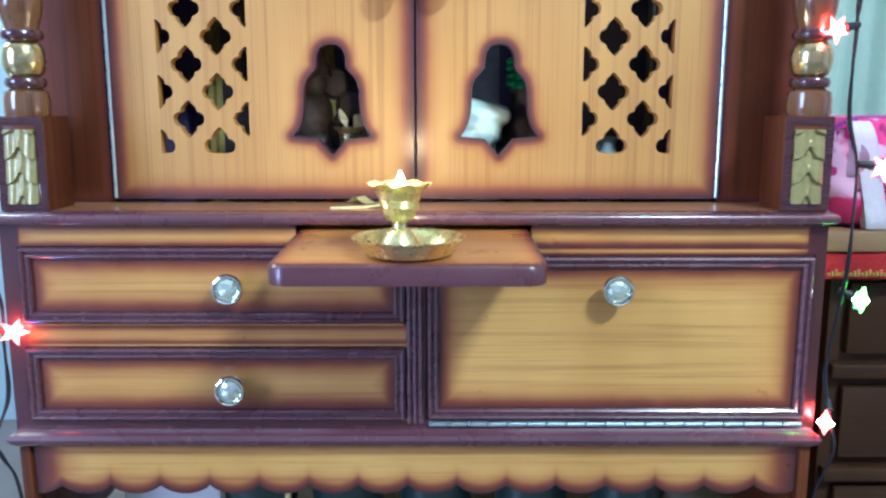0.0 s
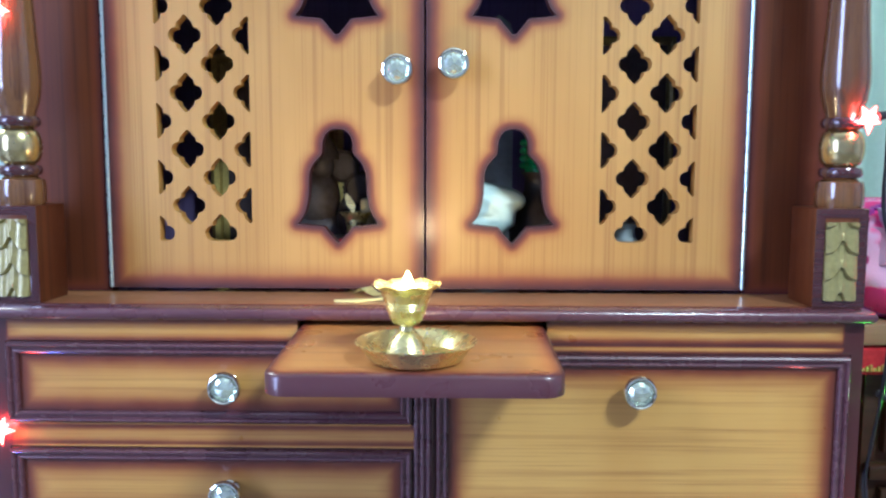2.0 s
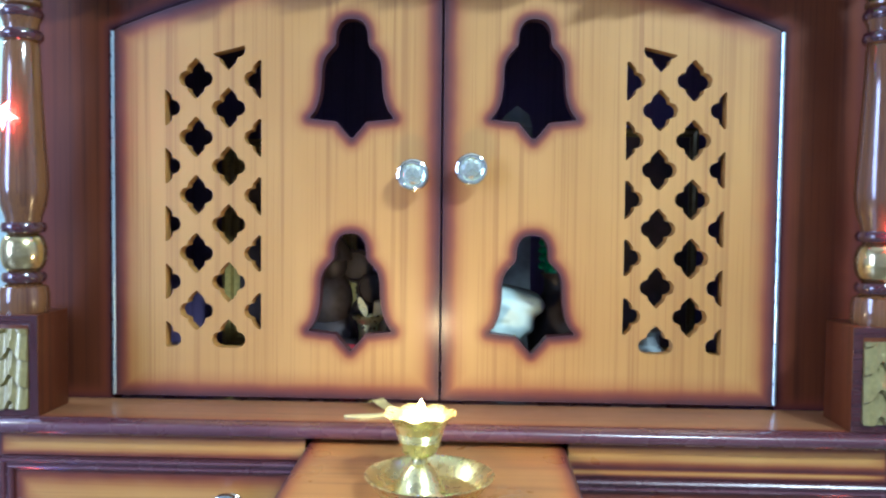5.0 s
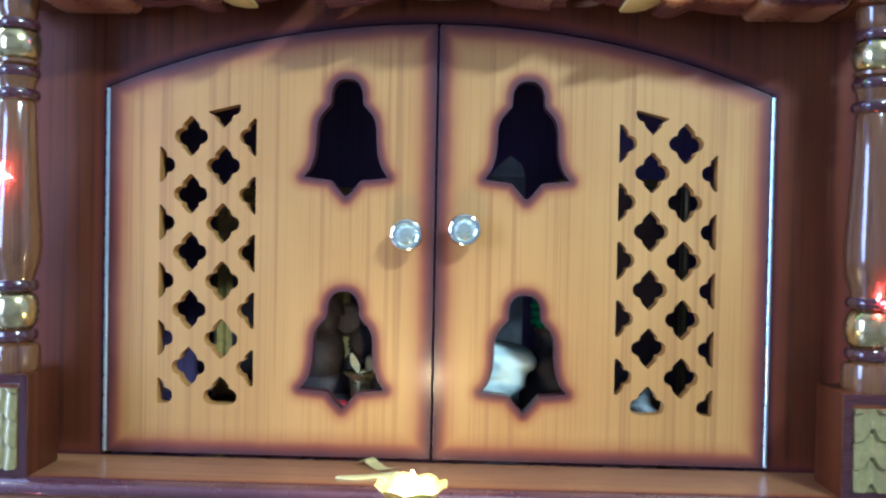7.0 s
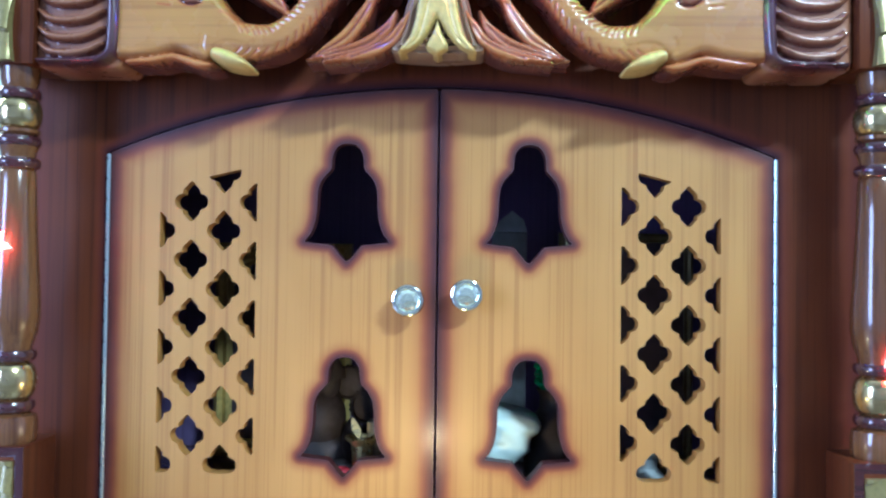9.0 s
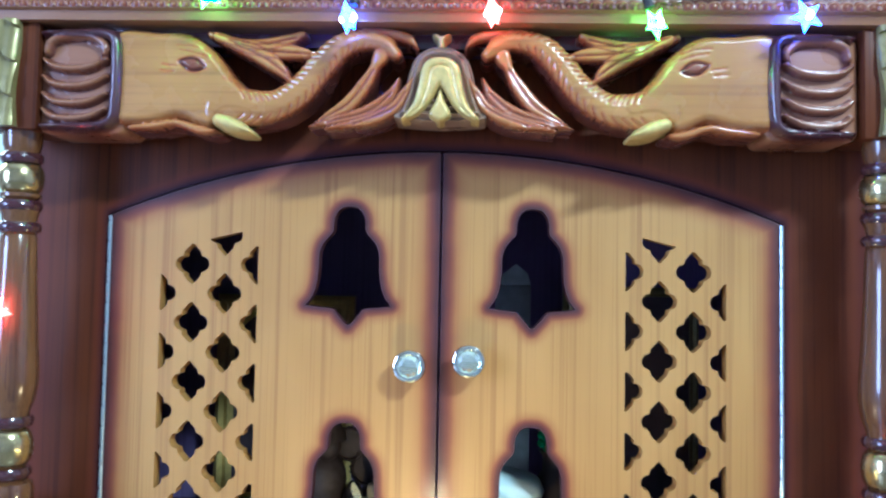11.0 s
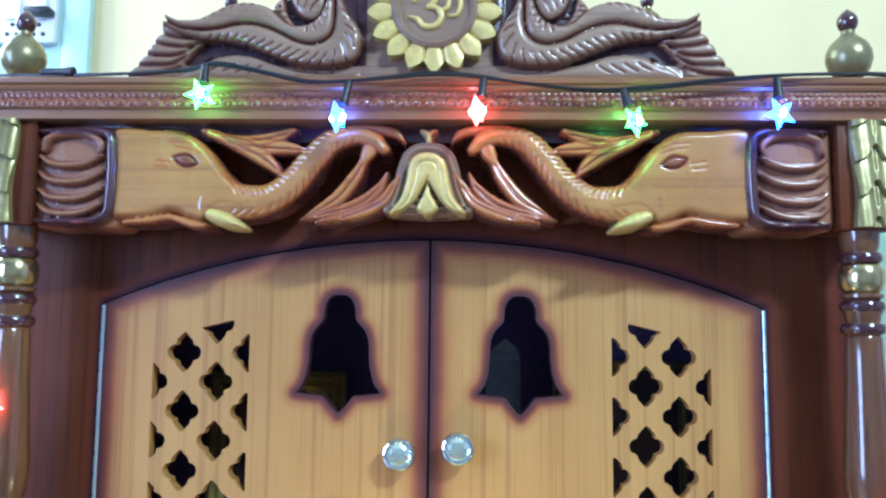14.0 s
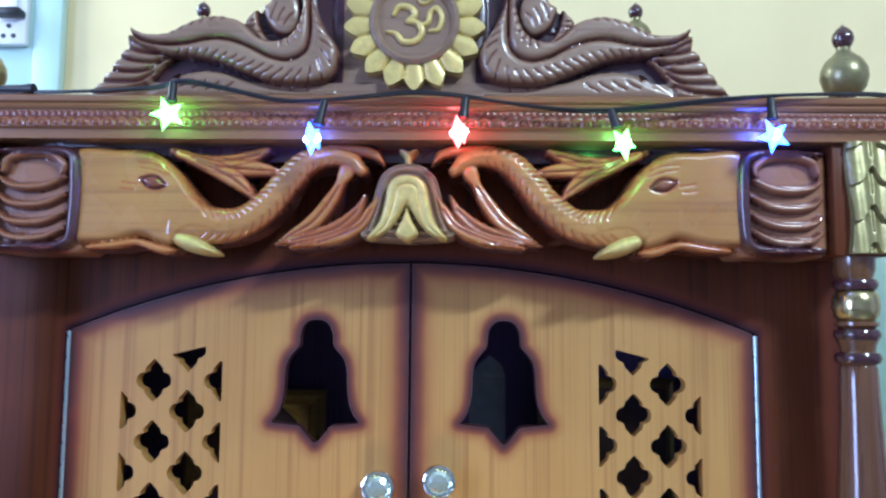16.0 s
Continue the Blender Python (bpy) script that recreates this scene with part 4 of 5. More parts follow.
part("foot", lathe(bmesh.new(), lamp_turn([(0.0200, 0.003), (0.0203, 0.0040), (0.0192, 0.006), (0.0165, 0.012), (0.0128, 0.019), (0.0088, 0.0242), (0.0064, 0.0262), (0.0060, 0.0300), (0.0080, 0.0325)]), (LX, LY, LZ), 40), M_BRASS, lamp, "flared brass foot")
cup = bmesh.new()
prof = [(0.0050, 0.0320), (0.0110, 0.0330), (0.0132, 0.0355), (0.0148, 0.0400), (0.0160, 0.0440), (0.0167, 0.0455), (0.0163, 0.0463), (0.0173, 0.0480), (0.0169, 0.0488), (0.0180, 0.0505), (0.0176, 0.0513), (0.0188, 0.0530), (0.0196, 0.0570), (0.0228, 0.0632), (0.0280, 0.0680), (0.0278, 0.0684), (0.0220, 0.0642), (0.0188, 0.0570), (0.0165, 0.0500), (0.0130, 0.0400), (0.0020, 0.0365)]
rings = []
for r, h in prof:
    ring = []
    for i in range(64):
        a = 2 * math.pi * i / 64
        k = max(0.0, (h - 0.058) / 0.0104)
        wob = abs(math.sin(4 * a + 0.4))
        rr = r + 0.0012 * k * (wob - 0.4)
        ring.append(cup.verts.new((LX + rr * math.cos(a), LY + rr * math.sin(a), LZ + 0.94 * h - 0.0028 * k * (1 - wob))))
    rings.append(ring)
for a, b in zip(rings, rings[1:]):
    for i in range(64):
        cup.faces.new((a[i], a[(i + 1) % 64], b[(i + 1) % 64], b[i]))
cup.faces.new(rings[0])
cup.faces.new(rings[-1])
part("cup", cup, M_BRASS, lamp, "ribbed brass cup with petalled rim")
M_OIL = plain("melted_ghee", (0.90, 0.80, 0.50, 1), 0.15, 0.0, 0.1, 60, 0.5, 0.0)
part("oil", lathe(bmesh.new(), lamp_turn([(0.0, 0.0570), (0.0182, 0.0565), (0.0190, 0.0590), (0.0, 0.0605)]), (LX, LY, LZ), 32), M_OIL, lamp)
holder = thing("incense_holder", (-0.058, -0.062, 0.4998), "small flat brass incense holder lying on the ledge", "incense holder")
bm = bmesh.new()
leaf = spline([(-0.028, -0.008), (-0.010, -0.010), (0.006, -0.004), (0.022, -0.003), (0.030, 0.003), (0.022, 0.007), (0.008, 0.005), (-0.004, 0.002), (-0.026, -0.003)], 4, True)
lo = [bm.verts.new((-0.058 + a, -0.056 + b, 0.4998 + 0.004 * max(0, a / 0.03) ** 2)) for a, b in leaf]
hi = [bm.verts.new((v.co.x, v.co.y, v.co.z + 0.0014)) for v in lo]
bm.faces.new(lo)
bm.faces.new(hi[::-1])
for i in range(len(lo)):
    bm.faces.new((lo[i], lo[(i + 1) % len(lo)], hi[(i + 1) % len(lo)], hi[i]))
M_PALE = plain("pale_yellow_brass", (0.74, 0.72, 0.34, 1), 0.40, 0.1, 0.2, 120, 0.1, 0.1)
part("leaf_base", bm, M_PALE, holder, "leaf-shaped brass base")
bm = bmesh.new()
band = spline([(-0.076, -0.014, 0.5006), (-0.072, -0.020, 0.5035), (-0.066, -0.026, 0.5075), (-0.060, -0.030, 0.5040), (-0.052, -0.036, 0.5012), (-0.044, -0.043, 0.5030), (-0.034, -0.048, 0.5065)], 6)
edge_a = [bm.verts.new((x, y, z)) for x, y, z in band]
edge_b = [bm.verts.new((x + 0.010, y + 0.007, z + 0.0010)) for x, y, z in band]
for i in range(len(band) - 1):
    bm.faces.new((edge_a[i], edge_a[i + 1], edge_b[i + 1], edge_b[i]))
bmesh.ops.solidify(bm, geom=bm.faces[:], thickness=0.0010)
part("bent_strip", bm, M_PALE, holder, "bent brass strip")
M_FLAME = glow("flame", (1.0, 0.72, 0.30), 40)
part("flame", lathe(bmesh.new(), lamp_turn([(0.0, 0.0605), (0.0030, 0.0612), (0.0044, 0.0630), (0.0050, 0.0655), (0.0047, 0.0680), (0.0039, 0.0703), (0.0029, 0.0726), (0.0019, 0.0748), (0.0009, 0.0768), (0.0, 0.0786)]), (LX + 0.001, LY, LZ), 20), M_FLAME, lamp, "small bright flame")
fl = bpy.data.lights.new("flame_glow", "POINT")
fl.energy, fl.color, fl.shadow_soft_size = 1.3, (1.0, 0.62, 0.25), 0.004
fo = new("flame_glow", fl)
fo.location = (LX + 0.001, LY - 0.001, LZ + 0.0805)


# The room round the temple
def slab_wall(name, mat, label, *b):
    return tagged(part(name, boxed(*b), mat, None), label, "wall", kind="structure")


tagged(part("floor", boxed(-2.6, 2.6, -3.2, 0.75, -0.08, 0.0), M_FLOOR, None), "polished stone floor", "floor", kind="structure")
tagged(part("ceiling", boxed(-2.6, 2.6, -3.2, 0.75, 2.8, 2.88), M_CEIL, None), "white ceiling", "ceiling", kind="structure")
slab_wall("wall_north", M_WALL, "cream painted plaster wall", -2.6, 2.6, 0.63, 0.75, 0.0, 2.8)
# walls out of view, lilac only to tint the light they bounce back
slab_wall("wall_south", M_BOUNCE_WALL, "unseen plaster wall, lilac to tint bounced light", -2.6, 2.6, -3.2, -3.08, 0.0, 2.8)
slab_wall("wall_east", M_BOUNCE_WALL, "unseen plaster wall, lilac to tint bounced light", 2.48, 2.6, -3.08, 0.63, 0.0, 2.8)
slab_wall("wall_west", M_BOUNCE_WALL, "unseen plaster wall, lilac to tint bounced light", -2.6, -2.48, -3.08, 0.63, 0.0, 2.8)


# Fairy lights
M_RED, M_GREEN, M_BLUE = glow("red_bulb", (1.0, 0.05, 0.035), 46), glow("green_bulb", (0.20, 1.0, 0.05), 40), glow("blue_bulb", (0.055, 0.10, 1.0), 58)
M_LED = glow("white_hot_core", (1.0, 0.96, 0.86), 30)


def star(name, at, mat, parent, turn, tilt, size, label):
    bm = bmesh.new()
    m = Matrix.Translation(at) @ pose(0, 0, 0, 0, tilt, turn)
    ring = [bm.verts.new(m @ Vector(((size if i % 2 == 0 else size * 0.44) * math.sin(math.pi * i / 5), 0, -(size if i % 2 == 0 else size * 0.44) * math.cos(math.pi * i / 5)))) for i in range(10)]
    f, b = bm.verts.new(m @ Vector((0, -size * 0.50, 0))), bm.verts.new(m @ Vector((0, size * 0.50, 0)))
    for i in range(10):
        bm.faces.new((ring[i], ring[(i + 1) % 10], f))
        bm.faces.new((ring[(i + 1) % 10], ring[i], b))
    ob = part(name, bm, mat, parent, label, 5)
    return ob


def socket(parent, a, b):
    a, b = Vector(a), Vector(b)
    bm = bmesh.new()
    d = (b - a).to_track_quat("Z", "Y").to_matrix().to_4x4()
    n = (b - a).length
    lathe(bm, [(0.0030, 0.0), (0.0036, n * 0.1), (0.0038, n * 0.7), (0.0048, n * 0.85), (0.0048, n)], a, 14, d)
    part("socket", bm, M_BLACK, parent)


def strand(label, pts, bulbs, group="strings of star lights"):
    t = thing("fairy_lights", pts[0], label, "fairy lights", group)
    bm = tube(bmesh.new(), spline(pts, 8), 0.0015, 6)
    part("wire", bm, M_BLACK, t, "thin black wire")
    slack = [(x + 0.0026 * math.sin(9 * i), y + 0.0012, z + 0.0024 * math.cos(7 * i)) for i, (x, y, z) in enumerate(pts)]
    part("wire", tube(bmesh.new(), spline(slack, 8), 0.0011, 6), M_BLACK, t, "thin black wire")
    for a, b, c, mat, turn, tilt, size, lab in bulbs:
        socket(t, a, b)
        sb = star("star_bulb", c, mat, t, turn, tilt, size, lab)
        core = bmesh.new()
        bmesh.ops.create_uvsphere(core, u_segments=10, v_segments=8, radius=1, matrix=Matrix.Translation(c) @ pose(0, 0, 0, 0, tilt, turn) @ Matrix.Diagonal((0.0034, 0.0084, 0.0052, 1)))
        part("led", core, M_LED, sb, "white-hot glowing core")
    return t


FY = -0.109
cornice_lights = strand("black wire with glowing star bulbs along the cornice",
       [(-0.44, -0.08, 1.086), (-0.36, -0.092, 1.084), (-0.285, -0.101, 1.083), (-0.225, -0.104, 1.086), (-0.195, FY, 1.091), (-0.160, FY, 1.085), (-0.110, FY, 1.074), (-0.070, FY, 1.074), (-0.030, FY, 1.077), (0.010, FY, 1.080), (0.050, FY, 1.077), (0.095, FY, 1.071), (0.150, FY, 1.066), (0.205, FY, 1.069), (0.255, FY, 1.075), (0.310, FY, 1.079), (0.360, -0.104, 1.082), (0.41, -0.098, 1.083), (0.44, -0.080, 1.084)],
       [((-0.203, FY, 1.088), (-0.204, FY - 0.001, 1.071), (-0.2060, FY - 0.003, 1.060), M_GREEN, 12, 14, 0.0150, "glowing green star bulb"),
        ((-0.071, FY, 1.073), (-0.076, FY - 0.001, 1.051), (-0.0805, FY - 0.003, 1.039), M_BLUE, 72, 8, 0.0150, "glowing blue star bulb"),
        ((0.051, FY, 1.076), (0.049, FY - 0.001, 1.058), (0.0455, FY - 0.003, 1.045), M_RED, 68, 10, 0.0150, "glowing red star bulb"),
        ((0.176, FY, 1.066), (0.181, FY - 0.001, 1.050), (0.1860, FY - 0.003, 1.036), M_GREEN, 35, -14, 0.0150, "glowing green star bulb"),
        ((0.3135, FY, 1.077), (0.3140, FY - 0.001, 1.058), (0.3140, FY - 0.003, 1.043), M_BLUE, 8, 10, 0.0155, "glowing blue star bulb")])
socket(cornice_lights, (-0.365, -0.0915, 1.0875), (-0.332, -0.0955, 1.0865))
strand("black wire with glowing star bulbs hanging beside the post",
       [(0.441, -0.075, 1.084), (0.447, -0.085, 1.02), (0.440, -0.080, 0.90), (0.442, -0.080, 0.80), (0.4385, -0.080, 0.708), (0.436, -0.080, 0.681), (0.438, -0.078, 0.598), (0.443, -0.090, 0.547), (0.4395, -0.098, 0.490), (0.4400, -0.096, 0.440), (0.4370, -0.080, 0.36), (0.4350, -0.080, 0.32), (0.4385, -0.098, 0.262), (0.4400, -0.096, 0.240), (0.4320, -0.080, 0.188), (0.430, -0.08, 0.12), (0.438, -0.06, 0.004)],
       [((0.4375, -0.082, 0.683), (0.422, -0.086, 0.680), (0.4130, -0.089, 0.678), M_RED, 20, 70, 0.0150, "glowing red star bulb"),
        ((0.4435, -0.090, 0.548), (0.458, -0.092, 0.546), (0.4690, -0.092, 0.544), M_RED, 15, 60, 0.0160, "glowing red star bulb"),
        ((0.4370, -0.086, 0.418), (0.449, -0.088, 0.413), (0.4600, -0.088, 0.408), M_GREEN, 40, 62, 0.0150, "glowing green star bulb"),
        ((0.4360, -0.085, 0.300), (0.4345, -0.091, 0.290), (0.4300, -0.096, 0.278), M_RED, 62, -24, 0.0140, "glowing red star bulb")])
strand("black wire with glowing star bulbs on the post",
       [(-0.441, -0.075, 1.084), (-0.447, -0.085, 1.00), (-0.437, -0.085, 0.90), (-0.432, -0.086, 0.80), (-0.440, -0.085, 0.70), (-0.437, -0.088, 0.60), (-0.441, -0.098, 0.500), (-0.438, -0.090, 0.45), (-0.431, -0.078, 0.40), (-0.4315, -0.078, 0.36), (-0.4325, -0.080, 0.30), (-0.4380, -0.098, 0.262), (-0.4370, -0.094, 0.240), (-0.4300, -0.078, 0.20), (-0.428, -0.07, 0.10), (-0.438, -0.06, 0.004)],
       [((-0.430, -0.088, 0.7800), (-0.415, -0.090, 0.7785), (-0.3960, -0.092, 0.7775), M_RED, 18, 66, 0.0150, "glowing red star bulb"),
        ((-0.432, -0.082, 0.3760), (-0.4275, -0.086, 0.3755), (-0.4140, -0.089, 0.3740), M_RED, 25, 60, 0.0150, "glowing red star bulb"),
        ((-0.4375, -0.096, 0.2600), (-0.4470, -0.100, 0.2560), (-0.4580, -0.103, 0.2530), M_BLUE, 20, 66, 0.0140, "glowing blue star bulb")])


# Things inside the temple, seen through the openings
M_STONE = plain("dark_idol_metal", (0.080, 0.070, 0.078, 1), 0.55, 0.3, 0.4, 90, 0.0, 0.4)
M_MARBLE = plain("white_marble", (0.70, 0.88, 0.82, 1), 0.35, 0.0, 0.08, 20, 0.2, 0.1)
M_GREENJ = plain("green_glass_beads", (0.02, 0.30, 0.18, 1), 0.08, 0.2, 0.5, 200, 0.8, 0.2)
M_PIC = plain("printed_picture_card", (0.10, 0.08, 0.10, 1), 0.35, 0.0, 0.5, 50, 0.4, 0.0)
M_SILVER = plain("dull_silver", (0.52, 0.60, 0.62, 1), 0.40, 0.3, 0.3, 60, 0.0, 0.2)
FLOOR_IN = 0.4995


def ball(bm, at, sx, sy, sz, u=14, v=10):
    bmesh.ops.create_uvsphere(bm, u_segments=u, v_segments=v, radius=1, matrix=Matrix.Translation(at) @ Matrix.Diagonal((sx, sy, sz, 1)))


bm = bmesh.new()
lathe(bm, [(0.045, 0), (0.046, 0.008), (0.040, 0.014), (0.043, 0.020), (0.040, 0.026)], (-0.125, 0.095, FLOOR_IN), 28)
ball(bm, (-0.125, 0.090, 0.550), 0.044, 0.026, 0.034)
ball(bm, (-0.128, 0.084, 0.595), 0.027, 0.020, 0.036)
ball(bm, (-0.122, 0.077, 0.634), 0.015, 0.015, 0.018)
lathe(bm, [(0.015, 0.0), (0.013, 0.010), (0.006, 0.022), (0.0, 0.030)], (-0.116, 0.077, 0.640), 16)
for k in (-1, 1):
    ball(bm, (-0.126 + k * 0.034, 0.074, 0.572), 0.012, 0.012, 0.026)
    ball(bm, (-0.126 + k * 0.026, 0.066, 0.545), 0.020, 0.014, 0.011)
# three beaded lobes of the halo
for cx, cz, r in ((-0.100, 0.632, 0.019), (-0.079, 0.606, 0.020), (-0.070, 0.574, 0.018), (-0.146, 0.632, 0.018)):
    lathe(bm, [(0.0, 0.0), (r, 0.0), (r, 0.005), (r * 0.86, 0.0065), (r * 0.80, 0.004), (0.0, 0.005)], (cx, 0.099, cz), 24, my)
    for i in range(16):
        a = math.pi * (i / 15 * 1.3 - 0.15)
        ball(bm, (cx + r * math.cos(a), 0.095, cz + r * math.sin(a)), 0.0016, 0.0016, 0.0016, 6, 5)
tagged(part("statue", bm, M_STONE, None), "dark metal seated statue with a beaded scalloped halo", "statue")

pot = tagged(part("brass_pot", lathe(bmesh.new(), [(0.0, 0), (0.010, 0), (0.0100, 0.030), (0.0108, 0.060), (0.0118, 0.074), (0.0175, 0.0800), (0.0182, 0.0822), (0.0150, 0.0815), (0.0104, 0.074), (0.009, 0.030), (0.0, 0.020)], (-0.0790, 0.050, FLOOR_IN), 32), M_BRASS, None), "small brass pot with a flared rim", "pot")
bm = bmesh.new()
lf = spline([(0.0, 0.0), (0.0025, 0.005), (0.0045, 0.010), (0.0036, 0.017), (0.0, 0.023), (-0.0036, 0.017), (-0.0045, 0.010), (-0.0025, 0.005)], 4, True)
a = [bm.verts.new((-0.0805 + p - q * 0.36, 0.042 + 0.1 * q, FLOOR_IN + 0.0800 + q)) for p, q in lf]
b = [bm.verts.new((v.co.x, v.co.y + 0.0015, v.co.z)) for v in a]
bm.faces.new(a)
bm.faces.new(b[::-1])
for i in range(len(a)):
    bm.faces.new((a[i], a[(i + 1) % len(a)], b[(i + 1) % len(a)], b[i]))
tube(bm, [(-0.0805, 0.043, FLOOR_IN + 0.0815), (-0.0785, 0.046, FLOOR_IN + 0.055), (-0.0780, 0.048, FLOOR_IN + 0.030)], 0.0014, 8)
tagged(part("brass_spoon", bm, M_BRASS, None), "leaf-shaped brass spoon standing in the pot", "spoon")
M_WAX = plain("cream_wax", (0.70, 0.64, 0.42, 1), 0.5, 0.0, 0.12, 60, 0.1, 0.1)
tagged(part("wax_block", boxed(-0.0760, -0.0610, 0.062, 0.078, FLOOR_IN, 0.5960, 0.003), M_WAX, None), "cream wax candle block behind the pot", "candle")
M_PETAL = plain("red_petal", (0.45, 0.02, 0.04, 1), 0.6, 0.0, 0.3, 60, 0.0, 0.2)
bm = bmesh.new()
for i in range(7):
    a = 2 * math.pi * i / 7
    ball(bm, (-0.100 + 0.006 * math.cos(a), 0.040 + 0.006 * math.sin(a), 0.548), 0.0048, 0.0048, 0.0036, 8, 6)
lathe(bm, [(0.0, 0.0), (0.008, 0.0), (0.009, 0.044), (0.0, 0.046)], (-0.100, 0.040, FLOOR_IN), 16)
tagged(part("flower", bm, M_PETAL, None), "small red flower head at the statue's foot", "flower")
tagged(part("brass_bowl", lathe(bmesh.new(), [(0.0, 0), (0.014, 0), (0.024, 0.014), (0.028, 0.030), (0.027, 0.031), (0.022, 0.016), (0.0, 0.006)], (-0.205, 0.05, FLOOR_IN), 28), M_BRASS, None), "small round brass bowl", "bowl")
tagged(part("brass_jar", lathe(bmesh.new(), [(0.0, 0), (0.016, 0), (0.020, 0.010), (0.020, 0.045), (0.012, 0.054), (0.011, 0.064), (0.016, 0.070), (0.0, 0.071)], (0.222, 0.06, FLOOR_IN), 28), M_SILVER, None), "small silver water jar", "jar")

# white marble shell
conch = d_poly(spline([(0.030, 0.610), (0.045, 0.618), (0.064, 0.6150), (0.0843, 0.6112), (0.1040, 0.6045), (0.1108, 0.5955), (0.1080, 0.5865), (0.1012, 0.5815), (0.0995, 0.5740), (0.0985, 0.5665), (0.0900, 0.5600), (0.0760, 0.5470), (0.066, 0.5270), (0.058, 0.5010), (0.034, 0.5010), (0.026, 0.550)], 5, True))
sheet_conch = sheet("conch_shell", M_MARBLE, None, conch, (0.022, 0.114, 0.498, 0.622), 0.0022, 0.062, 0.092,
                    height=lambda x, z: 0.024 * pillow(conch(x, z), 0.022) + 0.0004 * np.sin((x + 1.4 * z) * 260) * np.clip(conch(x, z) / 0.01, 0, 1) - 0.003 * np.exp(-(((x - 0.066) / 0.006) ** 2 + ((z - 0.577) / 0.003) ** 2)))
tagged(sheet_conch, "white smooth conch shell standing on the temple floor", "shell")

vase = thing("beaded_vase", (0.128, 0.12, FLOOR_IN), "dark vase decorated with green glass beads", "vase")
part("body", lathe(bmesh.new(), [(0.0, 0), (0.022, 0), (0.030, 0.02), (0.032, 0.06), (0.024, 0.09), (0.014, 0.105), (0.014, 0.120), (0.018, 0.126), (0.0, 0.126)], (0.128, 0.12, FLOOR_IN), 28), M_STONE, vase)
bm = bmesh.new()
for i in range(14):
    for j in range(4):
        a_ = 2 * math.pi * (i + 0.5 * (j % 2)) / 14
        ball(bm, (0.128 + 0.0165 * math.cos(a_), 0.12 + 0.0165 * math.sin(a_), FLOOR_IN + 0.134 + 0.009 * j), 0.0042, 0.0042, 0.0042, 8, 6)
lathe(bm, [(0.0145, 0.126), (0.0145, 0.168), (0.006, 0.172)], (0.128, 0.12, FLOOR_IN), 20)
part("bead_collar", bm, M_GREENJ, vase, "collar of green glass beads")

tri_at = (-0.222, 0.66)
pic = thing("framed_picture", (-0.22, 0.31, FLOOR_IN), "dark devotional picture in an ornate gold frame", "picture frame")
part("picture_card", boxed(-0.292, -0.152, 0.304, 0.312, FLOOR_IN + 0.012, 0.769), M_PIC, pic)
bm = bmesh.new()
moulding(bm, -0.316, -0.128, FLOOR_IN, 0.793, 0.316, [(0.0, 0.0), (0.0, 0.016), (0.006, 0.022), (0.012, 0.016), (0.018, 0.021), (0.024, 0.012), (0.024, 0.004)])
part("gold_frame", bm, M_GOLD, pic, "ornate gold frame", 20)
for sgn, cx in ((1, -0.152), (-1, -0.292)):
    tri = d_poly([(cx, 0.772), (cx - sgn * 0.036, 0.772), (cx - sgn * 0.010, 0.748), (cx, 0.730)])
    sheet("corner_ornament", M_GOLD, pic, tri, (min(cx, cx - sgn * 0.037), max(cx, cx - sgn * 0.037), 0.729, 0.773), 0.0020, 0.3035, 0.3045, height=lambda x, z, tri=tri: 0.001 + 0.0014 * np.sin(np.hypot(x - tri_at[0], z - tri_at[1]) * 900), closed=False, label="gold scroll corner")
pic2 = thing("framed_picture", (0.245, 0.31, FLOOR_IN), "dark devotional picture in a thin gold frame", "picture frame")
part("picture_card", boxed(0.168, 0.326, 0.304, 0.312, FLOOR_IN + 0.010, 0.800), M_PIC, pic2)
part("gold_frame", moulding(bmesh.new(), 0.156, 0.338, FLOOR_IN, 0.812, 0.316, [(0.0, 0.0), (0.0, 0.014), (0.004, 0.018), (0.008, 0.015), (0.012, 0.017), (0.013, 0.008), (0.013, 0.004)]), M_PANEL, pic2, "thin gold frame", 20)
pq = thing("silver_plaque", (0.108, 0.30, FLOOR_IN), "tall pointed dull silver plaque", "plaque")
part("plate", boxed(0.064, 0.112, 0.300, 0.306, FLOOR_IN, 0.812, 0.002), M_SILVER, pq)
bm = bmesh.new()
p = [bm.verts.new(v) for v in ((0.064, 0.300, 0.812), (0.112, 0.300, 0.812), (0.107, 0.300, 0.829), (0.091, 0.300, 0.841), (0.075, 0.300, 0.828))]
r = bmesh.ops.extrude_face_region(bm, geom=[bm.faces.new(p)])
bmesh.ops.translate(bm, verts=[v for v in r["geom"] if isinstance(v, bmesh.types.BMVert)], vec=(0, 0.006, 0))
part("pointed_top", bm, M_SILVER, pq)


